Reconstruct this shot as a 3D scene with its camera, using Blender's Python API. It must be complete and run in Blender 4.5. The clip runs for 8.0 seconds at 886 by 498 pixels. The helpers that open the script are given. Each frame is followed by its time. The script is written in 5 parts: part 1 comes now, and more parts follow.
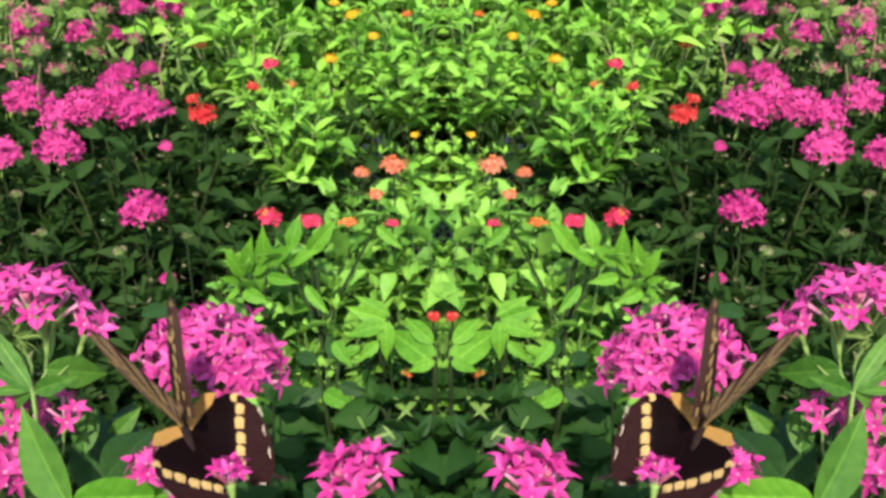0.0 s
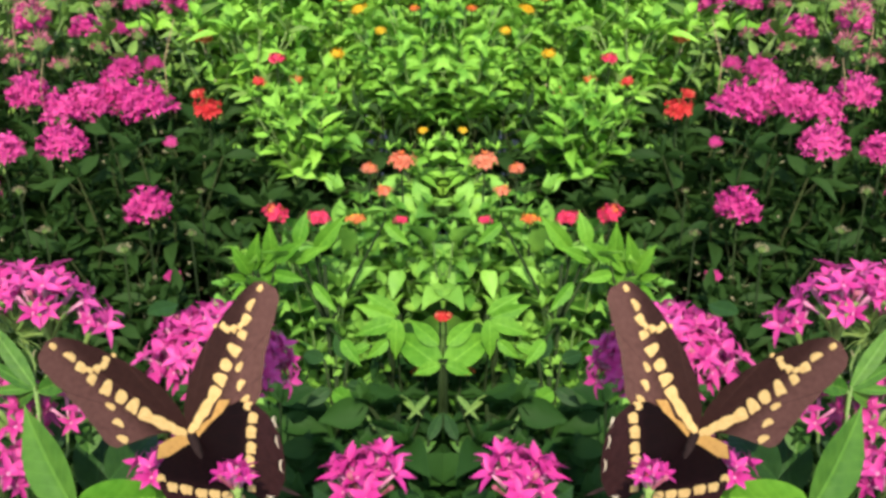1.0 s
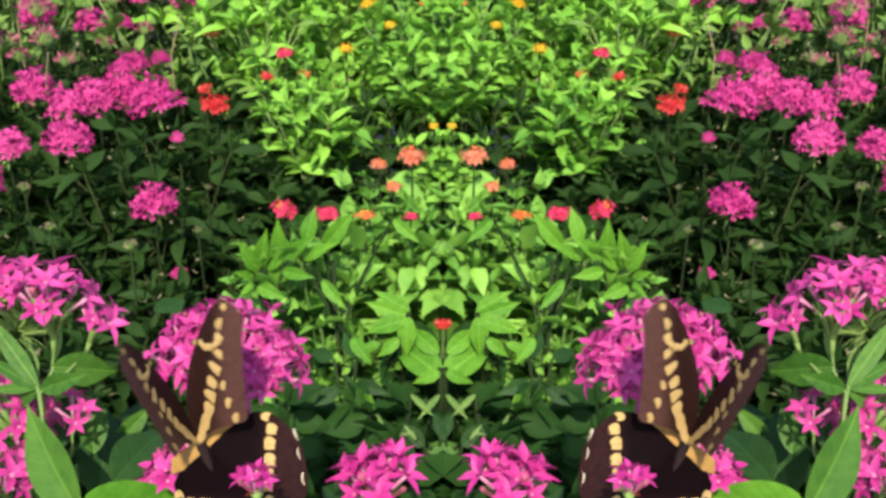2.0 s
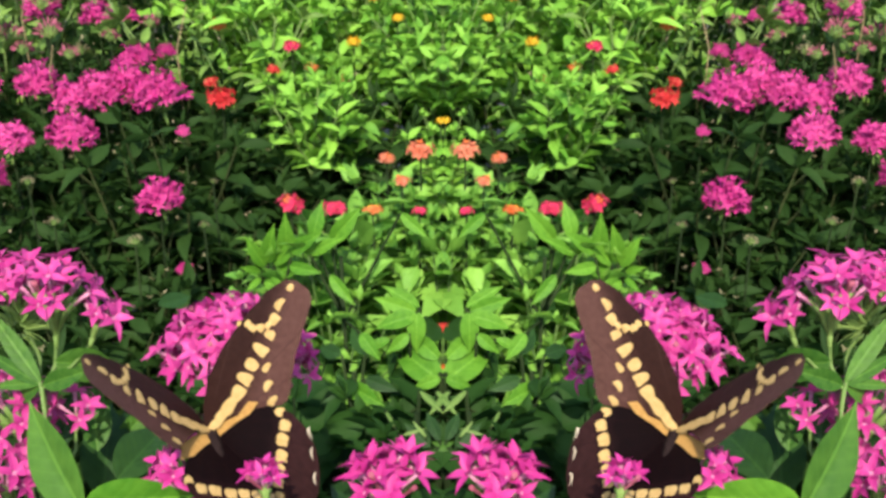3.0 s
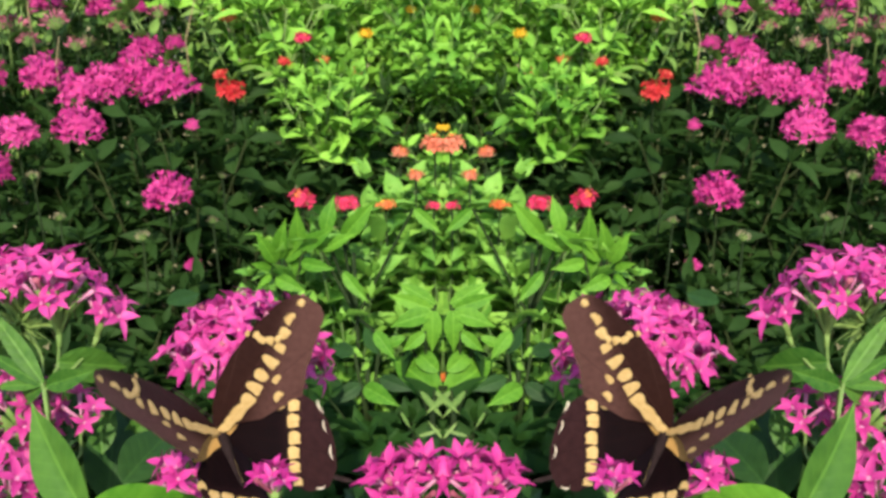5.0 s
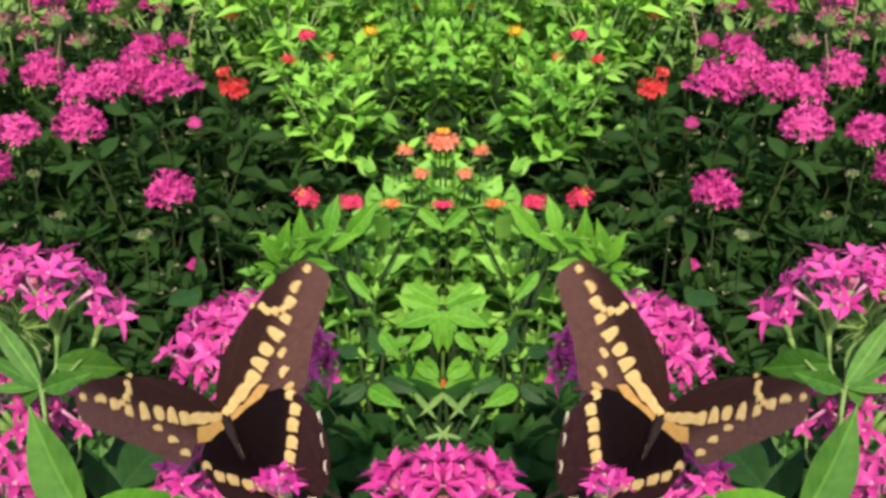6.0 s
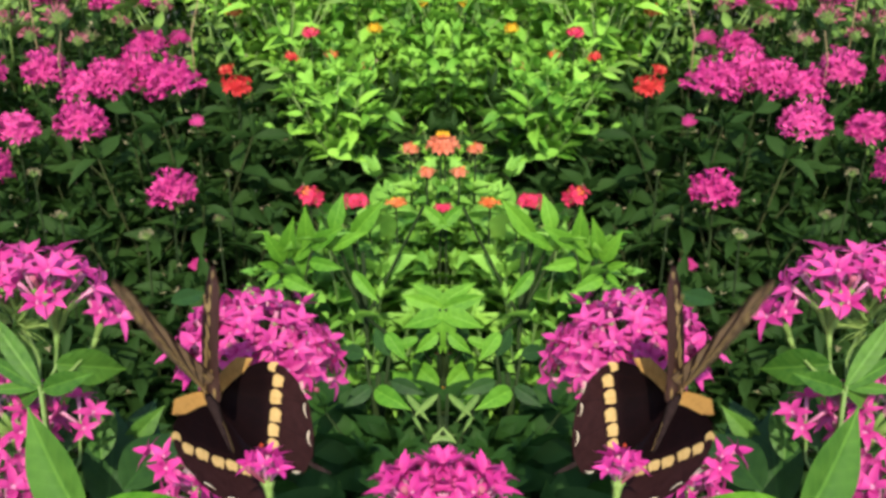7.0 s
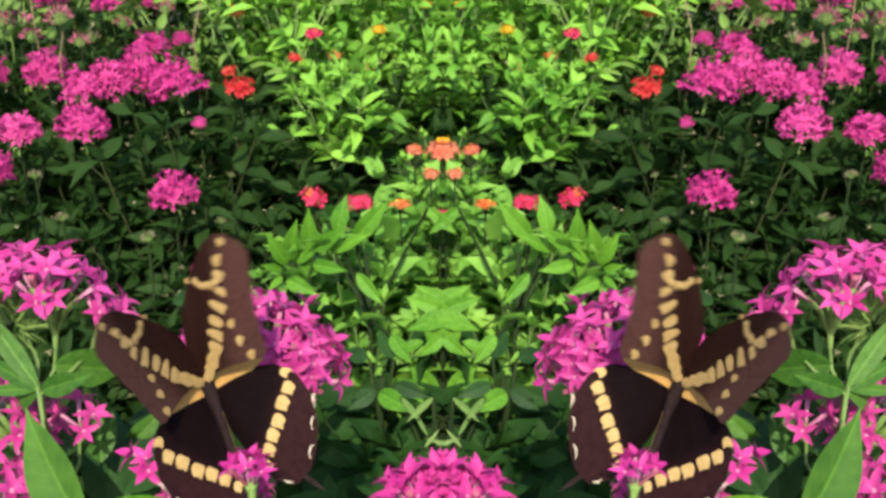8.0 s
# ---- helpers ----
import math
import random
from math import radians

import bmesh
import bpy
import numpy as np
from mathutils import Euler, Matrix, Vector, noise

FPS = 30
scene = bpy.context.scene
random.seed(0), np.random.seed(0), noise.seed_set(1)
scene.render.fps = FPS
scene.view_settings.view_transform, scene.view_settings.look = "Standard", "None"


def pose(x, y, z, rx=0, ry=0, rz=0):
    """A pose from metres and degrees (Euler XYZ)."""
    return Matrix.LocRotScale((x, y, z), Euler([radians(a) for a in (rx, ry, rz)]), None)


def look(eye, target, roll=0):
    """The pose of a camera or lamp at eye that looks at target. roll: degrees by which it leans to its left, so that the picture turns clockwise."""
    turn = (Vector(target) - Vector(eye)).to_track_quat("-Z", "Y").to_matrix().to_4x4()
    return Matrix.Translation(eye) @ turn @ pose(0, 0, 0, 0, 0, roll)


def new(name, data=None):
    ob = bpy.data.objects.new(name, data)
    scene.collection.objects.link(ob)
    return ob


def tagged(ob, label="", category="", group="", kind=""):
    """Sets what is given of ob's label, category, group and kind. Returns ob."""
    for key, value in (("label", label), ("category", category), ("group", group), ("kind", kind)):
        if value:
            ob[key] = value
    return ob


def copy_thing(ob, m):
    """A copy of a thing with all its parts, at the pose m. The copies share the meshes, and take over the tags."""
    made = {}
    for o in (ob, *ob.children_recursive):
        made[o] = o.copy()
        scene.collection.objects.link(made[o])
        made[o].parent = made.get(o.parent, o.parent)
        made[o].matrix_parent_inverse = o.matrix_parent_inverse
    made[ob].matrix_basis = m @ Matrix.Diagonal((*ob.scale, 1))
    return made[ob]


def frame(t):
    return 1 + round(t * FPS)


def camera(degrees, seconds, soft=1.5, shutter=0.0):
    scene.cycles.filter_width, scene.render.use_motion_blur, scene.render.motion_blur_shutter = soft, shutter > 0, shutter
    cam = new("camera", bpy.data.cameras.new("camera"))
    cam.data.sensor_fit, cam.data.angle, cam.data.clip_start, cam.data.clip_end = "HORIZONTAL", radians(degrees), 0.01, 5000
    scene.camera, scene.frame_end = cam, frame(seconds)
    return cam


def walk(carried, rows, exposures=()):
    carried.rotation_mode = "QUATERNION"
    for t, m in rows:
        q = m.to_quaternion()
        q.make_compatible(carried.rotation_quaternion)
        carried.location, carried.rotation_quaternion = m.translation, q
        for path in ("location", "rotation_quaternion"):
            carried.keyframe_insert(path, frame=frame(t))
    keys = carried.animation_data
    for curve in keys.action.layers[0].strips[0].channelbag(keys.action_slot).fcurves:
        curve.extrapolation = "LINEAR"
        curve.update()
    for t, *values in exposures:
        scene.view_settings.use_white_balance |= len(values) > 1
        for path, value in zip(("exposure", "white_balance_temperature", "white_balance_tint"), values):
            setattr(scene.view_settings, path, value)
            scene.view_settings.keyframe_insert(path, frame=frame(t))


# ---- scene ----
cam = camera(45, 8.0, soft=3.25, shutter=0.4)
walk(cam, [
    (0, pose(0, 0.0000, 0.8500, 68.00, 0, 0)),
    (0.5, pose(0, 0.0053, 0.8478, 67.95, 0, 0)),
    (1, pose(0, 0.0103, 0.8458, 67.85, 0, 0)),
    (1.5, pose(0, 0.0154, 0.8438, 67.77, 0, 0)),
    (3, pose(0, 0.0284, 0.8385, 67.43, 0, 0)),
    (3.5, pose(0, 0.0333, 0.8366, 67.26, 0, 0)),
    (4, pose(0, 0.0365, 0.8353, 67.20, 0, 0)),
    (4.5, pose(0, 0.0402, 0.8338, 67.21, 0, 0)),
    (6, pose(0, 0.0522, 0.8289, 67.19, 0, 0)),
    (6.5, pose(0, 0.0571, 0.8269, 67.14, 0, 0)),
    (7, pose(0, 0.0614, 0.8252, 67.17, 0, 0)),
    (7.5, pose(0, 0.0650, 0.8238, 67.24, 0, 0)),
    (8, pose(0, 0.0672, 0.8228, 67.30, 0, 0)),
], [(0, 1.72), (0.5, 1.60), (1.5, 1.55), (4.5, 1.51), (8, 1.50)])

# ---- light: high sun behind the camera, clear sky ----
SUN_ELEV = 46
world = bpy.data.worlds.new("sky")
scene.world = world
world.use_nodes = True
wn = world.node_tree.nodes
sky = wn.new("ShaderNodeTexSky")
sky.sky_type, sky.sun_disc = "NISHITA", False
sky.sun_elevation, sky.sun_rotation = radians(SUN_ELEV), radians(180)
wn["Background"].inputs["Strength"].default_value = 0.15
world.node_tree.links.new(sky.outputs["Color"], wn["Background"].inputs["Color"])
sun_data = bpy.data.lights.new("sun", "SUN")
sun_data.energy, sun_data.angle, sun_data.color = 3.5, radians(0.6), (1.0, 0.93, 0.76)
sun = new("sun", sun_data)
sun.matrix_world = look((0, -math.cos(radians(SUN_ELEV)) * 5, math.sin(radians(SUN_ELEV)) * 5), (0, 0, 0))


# ---- materials ----
def shader(name):
    m = bpy.data.materials.new(name)
    m.use_nodes = True
    t = m.node_tree
    return m, t, t.nodes, t.links, t.nodes["Principled BSDF"]


def plant_material(name, dark, light, rough=0.5, through_light=0.3, grain=90.0, bump=0.25, spread=1.0, gloss=0.22):
    """Leaf or petal: colour varies from piece to piece and in fine grain; some sun passes through."""
    m, t, n, l, bsdf = shader(name)
    geo, info = n.new("ShaderNodeNewGeometry"), n.new("ShaderNodeObjectInfo")
    add = n.new("ShaderNodeMath")
    add.operation = "ADD"
    l.new(geo.outputs["Random Per Island"], add.inputs[0])
    l.new(info.outputs["Random"], add.inputs[1])
    half = n.new("ShaderNodeMath")
    half.operation = "MULTIPLY"
    half.inputs[1].default_value = 0.5 * spread
    l.new(add.outputs[0], half.inputs[0])
    coord = n.new("ShaderNodeTexCoord")
    tex = n.new("ShaderNodeTexNoise")
    tex.inputs["Scale"].default_value, tex.inputs["Detail"].default_value = grain, 4
    l.new(coord.outputs["Object"], tex.inputs["Vector"])
    blotch = n.new("ShaderNodeTexNoise")
    blotch.inputs["Scale"].default_value = grain * 6
    l.new(coord.outputs["Object"], blotch.inputs["Vector"])
    fac = n.new("ShaderNodeMath")
    fac.operation = "MULTIPLY_ADD"
    fac.inputs[1].default_value = 0.6
    l.new(tex.outputs["Fac"], fac.inputs[0])
    l.new(half.outputs[0], fac.inputs[2])
    shift = n.new("ShaderNodeMath")
    shift.operation = "SUBTRACT"
    shift.inputs[1].default_value = 0.3
    l.new(fac.outputs[0], shift.inputs[0])
    ramp = n.new("ShaderNodeValToRGB")
    ramp.color_ramp.elements[0].color, ramp.color_ramp.elements[1].color = (*dark, 1), (*light, 1)
    l.new(shift.outputs[0], ramp.inputs["Fac"])
    l.new(ramp.outputs["Color"], bsdf.inputs["Base Color"])
    bsdf.inputs["Roughness"].default_value = rough
    bsdf.inputs["Specular IOR Level"].default_value = gloss
    b = n.new("ShaderNodeBump")
    b.inputs["Strength"].default_value, b.inputs["Distance"].default_value = bump, 0.002
    l.new(blotch.outputs["Fac"], b.inputs["Height"])
    l.new(b.outputs["Normal"], bsdf.inputs["Normal"])
    glow = n.new("ShaderNodeBsdfTranslucent")
    l.new(ramp.outputs["Color"], glow.inputs["Color"])
    mix = n.new("ShaderNodeMixShader")
    mix.inputs["Fac"].default_value = through_light
    l.new(bsdf.outputs[0], mix.inputs[1])
    l.new(glow.outputs[0], mix.inputs[2])
    l.new(mix.outputs[0], n["Material Output"].inputs["Surface"])
    return m


LEAF_BRIGHT = plant_material("lantana leaf", (0.042, 0.14, 0.011), (0.19, 0.37, 0.047), 0.5, 0.3, bump=0.5)
LEAF_LIGHT = plant_material("light lantana leaf", (0.05, 0.157, 0.017), (0.195, 0.375, 0.055), 0.5, 0.3, bump=0.5)
LEAF_FINE = plant_material("yellow-green leaf", (0.065, 0.19, 0.014), (0.22, 0.43, 0.05), 0.5, 0.3, bump=0.5)
# Flank and gap foliage: the shade there is put into this dark green.
LEAF_DARK = plant_material("shaded pentas leaf", (0.012, 0.034, 0.006), (0.025, 0.058, 0.011), 0.65, 0.45, gloss=0.12)
LEAF_OLIVE = plant_material("olive leaf", (0.030, 0.084, 0.010), (0.120, 0.200, 0.036), 0.6, 0.25)
# Foliage of the hollow, darkened in colour for the shade it stands in.
LEAF_SHADE = plant_material("shaded low leaf", (0.008, 0.028, 0.005), (0.020, 0.057, 0.009), 0.65, 0.35, 40, gloss=0.1)


def broad_leaf_material(name, dark, light, gloss):
    """Broad leaf, one unit long: a pale midrib, side veins, blotches and sun through the blade."""
    m, t, n, l, bsdf = shader(name)
    coord, split = n.new("ShaderNodeTexCoord"), n.new("ShaderNodeSeparateXYZ")
    l.new(coord.outputs["Object"], split.inputs[0])

    def step(kind, a, b=None):
        node = n.new("ShaderNodeMath")
        node.operation = kind
        for i, v in enumerate((a, b)):
            if isinstance(v, (int, float)):
                node.inputs[i].default_value = v
            elif v is not None:
                l.new(v, node.inputs[i])
        return node.outputs[0]

    off = step("ABSOLUTE", split.outputs["Y"])
    run = step("SUBTRACT", split.outputs["X"], step("MULTIPLY", off, 0.9))
    vein = step("POWER", step("ABSOLUTE", step("SINE", step("MULTIPLY", run, 27))), 0.35)
    rib = step("LESS_THAN", off, 0.012)
    info = n.new("ShaderNodeObjectInfo")
    tex = n.new("ShaderNodeTexNoise")
    tex.inputs["Scale"].default_value, tex.inputs["Detail"].default_value = 7, 6
    l.new(coord.outputs["Object"], tex.inputs["Vector"])
    tone = step("ADD", step("MULTIPLY", tex.outputs["Fac"], 0.7), step("MULTIPLY", info.outputs["Random"], 0.35))
    tone = step("ADD", tone, step("MULTIPLY", step("SUBTRACT", vein, 0.8), -0.1))
    tone = step("ADD", tone, step("MULTIPLY", rib, 0.3))
    ramp = n.new("ShaderNodeValToRGB")
    ramp.color_ramp.elements[0].color, ramp.color_ramp.elements[1].color = (*dark, 1), (*light, 1)
    ramp.color_ramp.elements[0].position, ramp.color_ramp.elements[1].position = 0.25, 0.9
    l.new(tone, ramp.inputs["Fac"])
    l.new(ramp.outputs["Color"], bsdf.inputs["Base Color"])
    bsdf.inputs["Roughness"].default_value, bsdf.inputs["Specular IOR Level"].default_value = 0.55, gloss
    b = n.new("ShaderNodeBump")
    b.inputs["Strength"].default_value, b.inputs["Distance"].default_value = 0.12, 0.002
    l.new(vein, b.inputs["Height"])
    l.new(b.outputs["Normal"], bsdf.inputs["Normal"])
    glow = n.new("ShaderNodeBsdfTranslucent")
    l.new(ramp.outputs["Color"], glow.inputs["Color"])
    mix = n.new("ShaderNodeMixShader")
    mix.inputs["Fac"].default_value = 0.22
    l.new(bsdf.outputs[0], mix.inputs[1])
    l.new(glow.outputs[0], mix.inputs[2])
    l.new(mix.outputs[0], n["Material Output"].inputs["Surface"])
    return m


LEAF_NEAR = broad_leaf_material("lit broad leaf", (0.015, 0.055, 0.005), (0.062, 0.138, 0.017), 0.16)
LEAF_FRESH = broad_leaf_material("fresh broad leaf", (0.034, 0.112, 0.007), (0.100, 0.225, 0.020), 0.12)
LEAF_PALE = broad_leaf_material("pale thin leaf", (0.050, 0.105, 0.014), (0.120, 0.185, 0.040), 0.3)
# Shaded copy of the broad leaf: the shade is in the colour.
LEAF_DIM = broad_leaf_material("shaded broad leaf", (0.0075, 0.026, 0.005), (0.02, 0.056, 0.0105), 0.15)
STEM = plant_material("green stem", (0.056, 0.106, 0.022), (0.123, 0.185, 0.05), 0.55, 0.05)
STRAW = plant_material("dry straw", (0.14, 0.101, 0.045), (0.269, 0.202, 0.112), 0.7, 0.05)
# Trunks darkened in colour, as if shaded, so they sink between the leaves.
STEM_DARK = plant_material("darkened woody stem", (0.012, 0.018, 0.006), (0.026, 0.032, 0.011), 0.9, 0.0, gloss=0.05)
STEM_MID = plant_material("mid green stem", (0.025, 0.062, 0.011), (0.073, 0.123, 0.028), 0.6, 0.05)
# Far stalks: green taken down to a shaded tone so lit posts don't show.
STEM_FAR = plant_material("slim darkened green stem", (0.005, 0.011, 0.003), (0.016, 0.027, 0.007), 0.75, 0.05, gloss=0.08)
CALYX = plant_material("green calyx", (0.078, 0.146, 0.028), (0.179, 0.252, 0.067), 0.6, 0.2)
PINK = plant_material("pink petal", (0.33, 0.009, 0.120), (0.56, 0.065, 0.25), 0.5, 0.3, 120, 0.15)
PINK_NEAR = plant_material("soft pink petal", (0.28, 0.008, 0.115), (0.48, 0.060, 0.24), 0.5, 0.3, 120, 0.15)
PINK_DEEP = plant_material("deep magenta petal", (0.245, 0.0056, 0.110), (0.46, 0.04, 0.215), 0.5, 0.25, 120, 0.15)
PINK_TUBE = plant_material("pale pink tube", (0.392, 0.112, 0.235), (0.476, 0.224, 0.308), 0.5, 0.2)
CREAM_BUD = plant_material("pale faded bud", (0.09, 0.078, 0.034), (0.224, 0.19, 0.112), 0.6, 0.2)
BUD = plant_material("dusky pink bud", (0.168, 0.034, 0.056), (0.308, 0.084, 0.123), 0.6, 0.1)
RED = plant_material("red petal", (0.347, 0.01, 0.017), (0.504, 0.042, 0.034), 0.5, 0.25, 120)
SCARLET = plant_material("crimson petal", (0.403, 0.011, 0.056), (0.515, 0.034, 0.09), 0.5, 0.25, 120)
ORANGE = plant_material("orange petal", (0.476, 0.09, 0.017), (0.532, 0.168, 0.056), 0.5, 0.25, 120)
SALMON = plant_material("salmon petal", (0.448, 0.09, 0.045), (0.504, 0.179, 0.101), 0.5, 0.25, 120)
YELLOW = plant_material("yellow petal", (0.493, 0.252, 0.0056), (0.532, 0.364, 0.017), 0.5, 0.25, 120)


def soil_material():
    m, t, n, l, bsdf = shader("dark mulch soil")
    coord = n.new("ShaderNodeTexCoord")
    tex = n.new("ShaderNodeTexNoise")
    tex.inputs["Scale"].default_value, tex.inputs["Detail"].default_value = 30, 8
    l.new(coord.outputs["Object"], tex.inputs["Vector"])
    ramp = n.new("ShaderNodeValToRGB")
    ramp.color_ramp.elements[0].color, ramp.color_ramp.elements[1].color = (0.020, 0.017, 0.010, 1), (0.060, 0.048, 0.030, 1)
    l.new(tex.outputs["Fac"], ramp.inputs["Fac"])
    l.new(ramp.outputs["Color"], bsdf.inputs["Base Color"])
    bsdf.inputs["Roughness"].default_value = 0.95
    b = n.new("ShaderNodeBump")
    b.inputs["Strength"].default_value = 0.8
    l.new(tex.outputs["Fac"], b.inputs["Height"])
    l.new(b.outputs["Normal"], bsdf.inputs["Normal"])
    return m


def wing_material(name, dark, light, rough, veins=26, thin=0.995, line=None, zone=None):
    """Scaly wing: fine veins fan out from the root, with powdery grain; zone: shares of x and y, where a painted shade
    begins and is full, its factor.
    """
    m, t, n, l, bsdf = shader(name)
    coord, split = n.new("ShaderNodeTexCoord"), n.new("ShaderNodeSeparateXYZ")
    l.new(coord.outputs["Object"], split.inputs[0])
    angle = n.new("ShaderNodeMath")
    angle.operation = "ARCTAN2"
    l.new(split.outputs["Y"], angle.inputs[0])
    l.new(split.outputs["X"], angle.inputs[1])
    wave = n.new("ShaderNodeMath")
    wave.operation = "MULTIPLY"
    wave.inputs[1].default_value = veins
    l.new(angle.outputs[0], wave.inputs[0])
    sine = n.new("ShaderNodeMath")
    sine.operation = "SINE"
    l.new(wave.outputs[0], sine.inputs[0])
    vein = n.new("ShaderNodeMath")
    vein.operation = "GREATER_THAN"
    vein.inputs[1].default_value = thin
    l.new(sine.outputs[0], vein.inputs[0])
    tex = n.new("ShaderNodeTexNoise")
    tex.inputs["Scale"].default_value, tex.inputs["Detail"].default_value = 420, 6
    l.new(coord.outputs["Object"], tex.inputs["Vector"])
    ramp = n.new("ShaderNodeValToRGB")
    ramp.color_ramp.elements[0].position, ramp.color_ramp.elements[1].position = 0.15, 0.9
    ramp.color_ramp.elements[0].color, ramp.color_ramp.elements[1].color = (*dark, 1), (*light, 1)
    l.new(tex.outputs["Fac"], ramp.inputs["Fac"])
    scales = ramp.outputs["Color"]
    # Shade painted into the scales: multiplies their colour across the zone.
    if zone:
        by_x, by_y, low, high, tint = zone
        run = n.new("ShaderNodeVectorMath")
        run.operation = "DOT_PRODUCT"
        run.inputs[1].default_value = (by_x, by_y, 0)
        l.new(coord.outputs["Object"], run.inputs[0])
        span = n.new("ShaderNodeMapRange")
        span.interpolation_type = "SMOOTHSTEP"
        span.inputs["From Min"].default_value, span.inputs["From Max"].default_value = low, high
        l.new(run.outputs["Value"], span.inputs["Value"])
        outer = n.new("ShaderNodeMix")
        outer.data_type, outer.blend_type = "RGBA", "MULTIPLY"
        l.new(span.outputs["Result"], outer.inputs["Factor"])
        l.new(scales, outer.inputs["A"])
        outer.inputs["B"].default_value = (*tint, 1)
        scales = outer.outputs["Result"]
    mix = n.new("ShaderNodeMix")
    mix.data_type = "RGBA"
    l.new(vein.outputs[0], mix.inputs["Factor"])
    l.new(scales, mix.inputs["A"])
    mix.inputs["B"].default_value = (*(line or [v * 0.9 for v in dark]), 1)
    l.new(mix.outputs["Result"], bsdf.inputs["Base Color"])
    bsdf.inputs["Roughness"].default_value = rough
    bsdf.inputs["Specular IOR Level"].default_value = 0.05
    b = n.new("ShaderNodeBump")
    b.inputs["Strength"].default_value, b.inputs["Distance"].default_value = 0.3, 0.0005
    l.new(tex.outputs["Fac"], b.inputs["Height"])
    l.new(b.outputs["Normal"], bsdf.inputs["Normal"])
    return m


SOIL = soil_material()
# Hindwing root darkened in colour for the shadow that lies there.
WING = wing_material("dark brown wing scales", (0.008, 0.0026, 0.0028), (0.021, 0.0075, 0.0078), 0.6, zone=(-1, 0, -0.040, -0.027, (0.2, 0.18, 0.22)))
WING_UNDER = wing_material("tan wing underside", (0.146, 0.084, 0.045), (0.291, 0.19, 0.106), 0.6, 46, 0.35, (0.028, 0.013, 0.01))
# Leading half of the forewing carries painted shade.
FOREWING = wing_material("brown forewing scales", (0.034, 0.0145, 0.012), (0.067, 0.031, 0.0255), 0.55, zone=(-0.25, 1, -0.018, -0.006, (0.28, 0.23, 0.22)))
CREAM = wing_material("cream yellow scales", (0.25, 0.155, 0.055), (0.36, 0.25, 0.11), 0.6)
TAN = wing_material("ochre scales", (0.202, 0.106, 0.031), (0.302, 0.174, 0.056), 0.6)
WHITE_EDGE = wing_material("pale margin scales", (0.364, 0.291, 0.213), (0.476, 0.42, 0.336), 0.6)
EYE_RED = wing_material("brick red scales", (0.168, 0.017, 0.011), (0.252, 0.039, 0.017), 0.6)
FUR = wing_material("dark body fur", (0.004, 0.002, 0.002), (0.02, 0.012, 0.0115), 0.9)


# ---- mesh helpers ----
def finish(name, bm, materials):
    me = bpy.data.meshes.new(name)
    bm.to_mesh(me)
    bm.free()
    for m in materials:
        me.materials.append(m)
    return me


def part(name, data, parent, m=None, label="", size=(1, 1, 1)):
    ob = new(name, data)
    ob.parent = parent
    if m is not None:
        ob.matrix_basis = m @ Matrix.Diagonal((*size, 1))
    return tagged(ob, label)


def leaf(bm, m, length, width, fold=0.35, droop=0.5, slot=0, blunt=0.85, wave=0.0):
    """One pointed leaf along x, folded along its midrib and bent down."""
    n, rows = 6, []
    for i in range(n + 1):
        s = i / n
        mid = Vector((length * s, 0, -droop * length * s * s * 0.5))
        h = 0.5 * width * math.sin(math.pi * s ** blunt) ** (0.75 + 0.5 * s) if 0 < i < n else 0
        if h:
            lift = fold * h
            rip = wave * h * math.sin(i * 2.3)
            rows.append([bm.verts.new(m @ (mid + Vector((0, h, lift + rip)))), bm.verts.new(m @ mid), bm.verts.new(m @ (mid + Vector((0, -h, lift - rip))))])
        else:
            rows.append([bm.verts.new(m @ mid)])
    for a, b in zip(rows, rows[1:]):
        if len(a) == 1:
            made = [(a[0], b[1], b[0]), (a[0], b[2], b[1])]
        elif len(b) == 1:
            made = [(a[0], a[1], b[0]), (a[1], a[2], b[0])]
        else:
            made = [(a[0], a[1], b[1], b[0]), (a[1], a[2], b[2], b[1])]
        for f in made:
            face = bm.faces.new(f)
            face.smooth, face.material_index = True, slot


def tube(bm, points, r0, r1, sides=5, slot=0):
    """A tapering stalk through the points."""
    rings, pts = [], [Vector(p) for p in points]
    for i, p in enumerate(pts):
        d = (pts[min(i + 1, len(pts) - 1)] - pts[max(i - 1, 0)]).normalized()
        q = d.to_track_quat("Z", "Y")
        r = r0 + (r1 - r0) * i / (len(pts) - 1)
        rings.append([bm.verts.new(p + q @ Vector((r * math.cos(a), r * math.sin(a), 0))) for a in [2 * math.pi * k / sides for k in range(sides)]])
    for a, b in zip(rings, rings[1:]):
        for k in range(sides):
            face = bm.faces.new((a[k], a[(k + 1) % sides], b[(k + 1) % sides], b[k]))
            face.smooth, face.material_index = True, slot
    bm.faces.new(rings[-1]).material_index = slot


def aim(direction, spin=0.0, at=(0, 0, 0)):
    """A pose whose z axis points along direction."""
    q = Vector(direction).to_track_quat("Z", "Y")
    return Matrix.Translation(at) @ q.to_matrix().to_4x4() @ Matrix.Rotation(spin, 4, "Z")


def along(direction, at=(0, 0, 0), roll=0.0):
    """A pose whose x axis points along direction, z as far up as it can."""
    d = Vector(direction).normalized()
    side = Vector((0, 0, 1)).cross(d)
    side = side.normalized() if side.length > 1e-3 else Vector((0, 1, 0))
    up = d.cross(side)
    m = Matrix((d, side, up)).transposed().to_4x4()
    return Matrix.Translation(at) @ m @ Matrix.Rotation(roll, 4, "X")


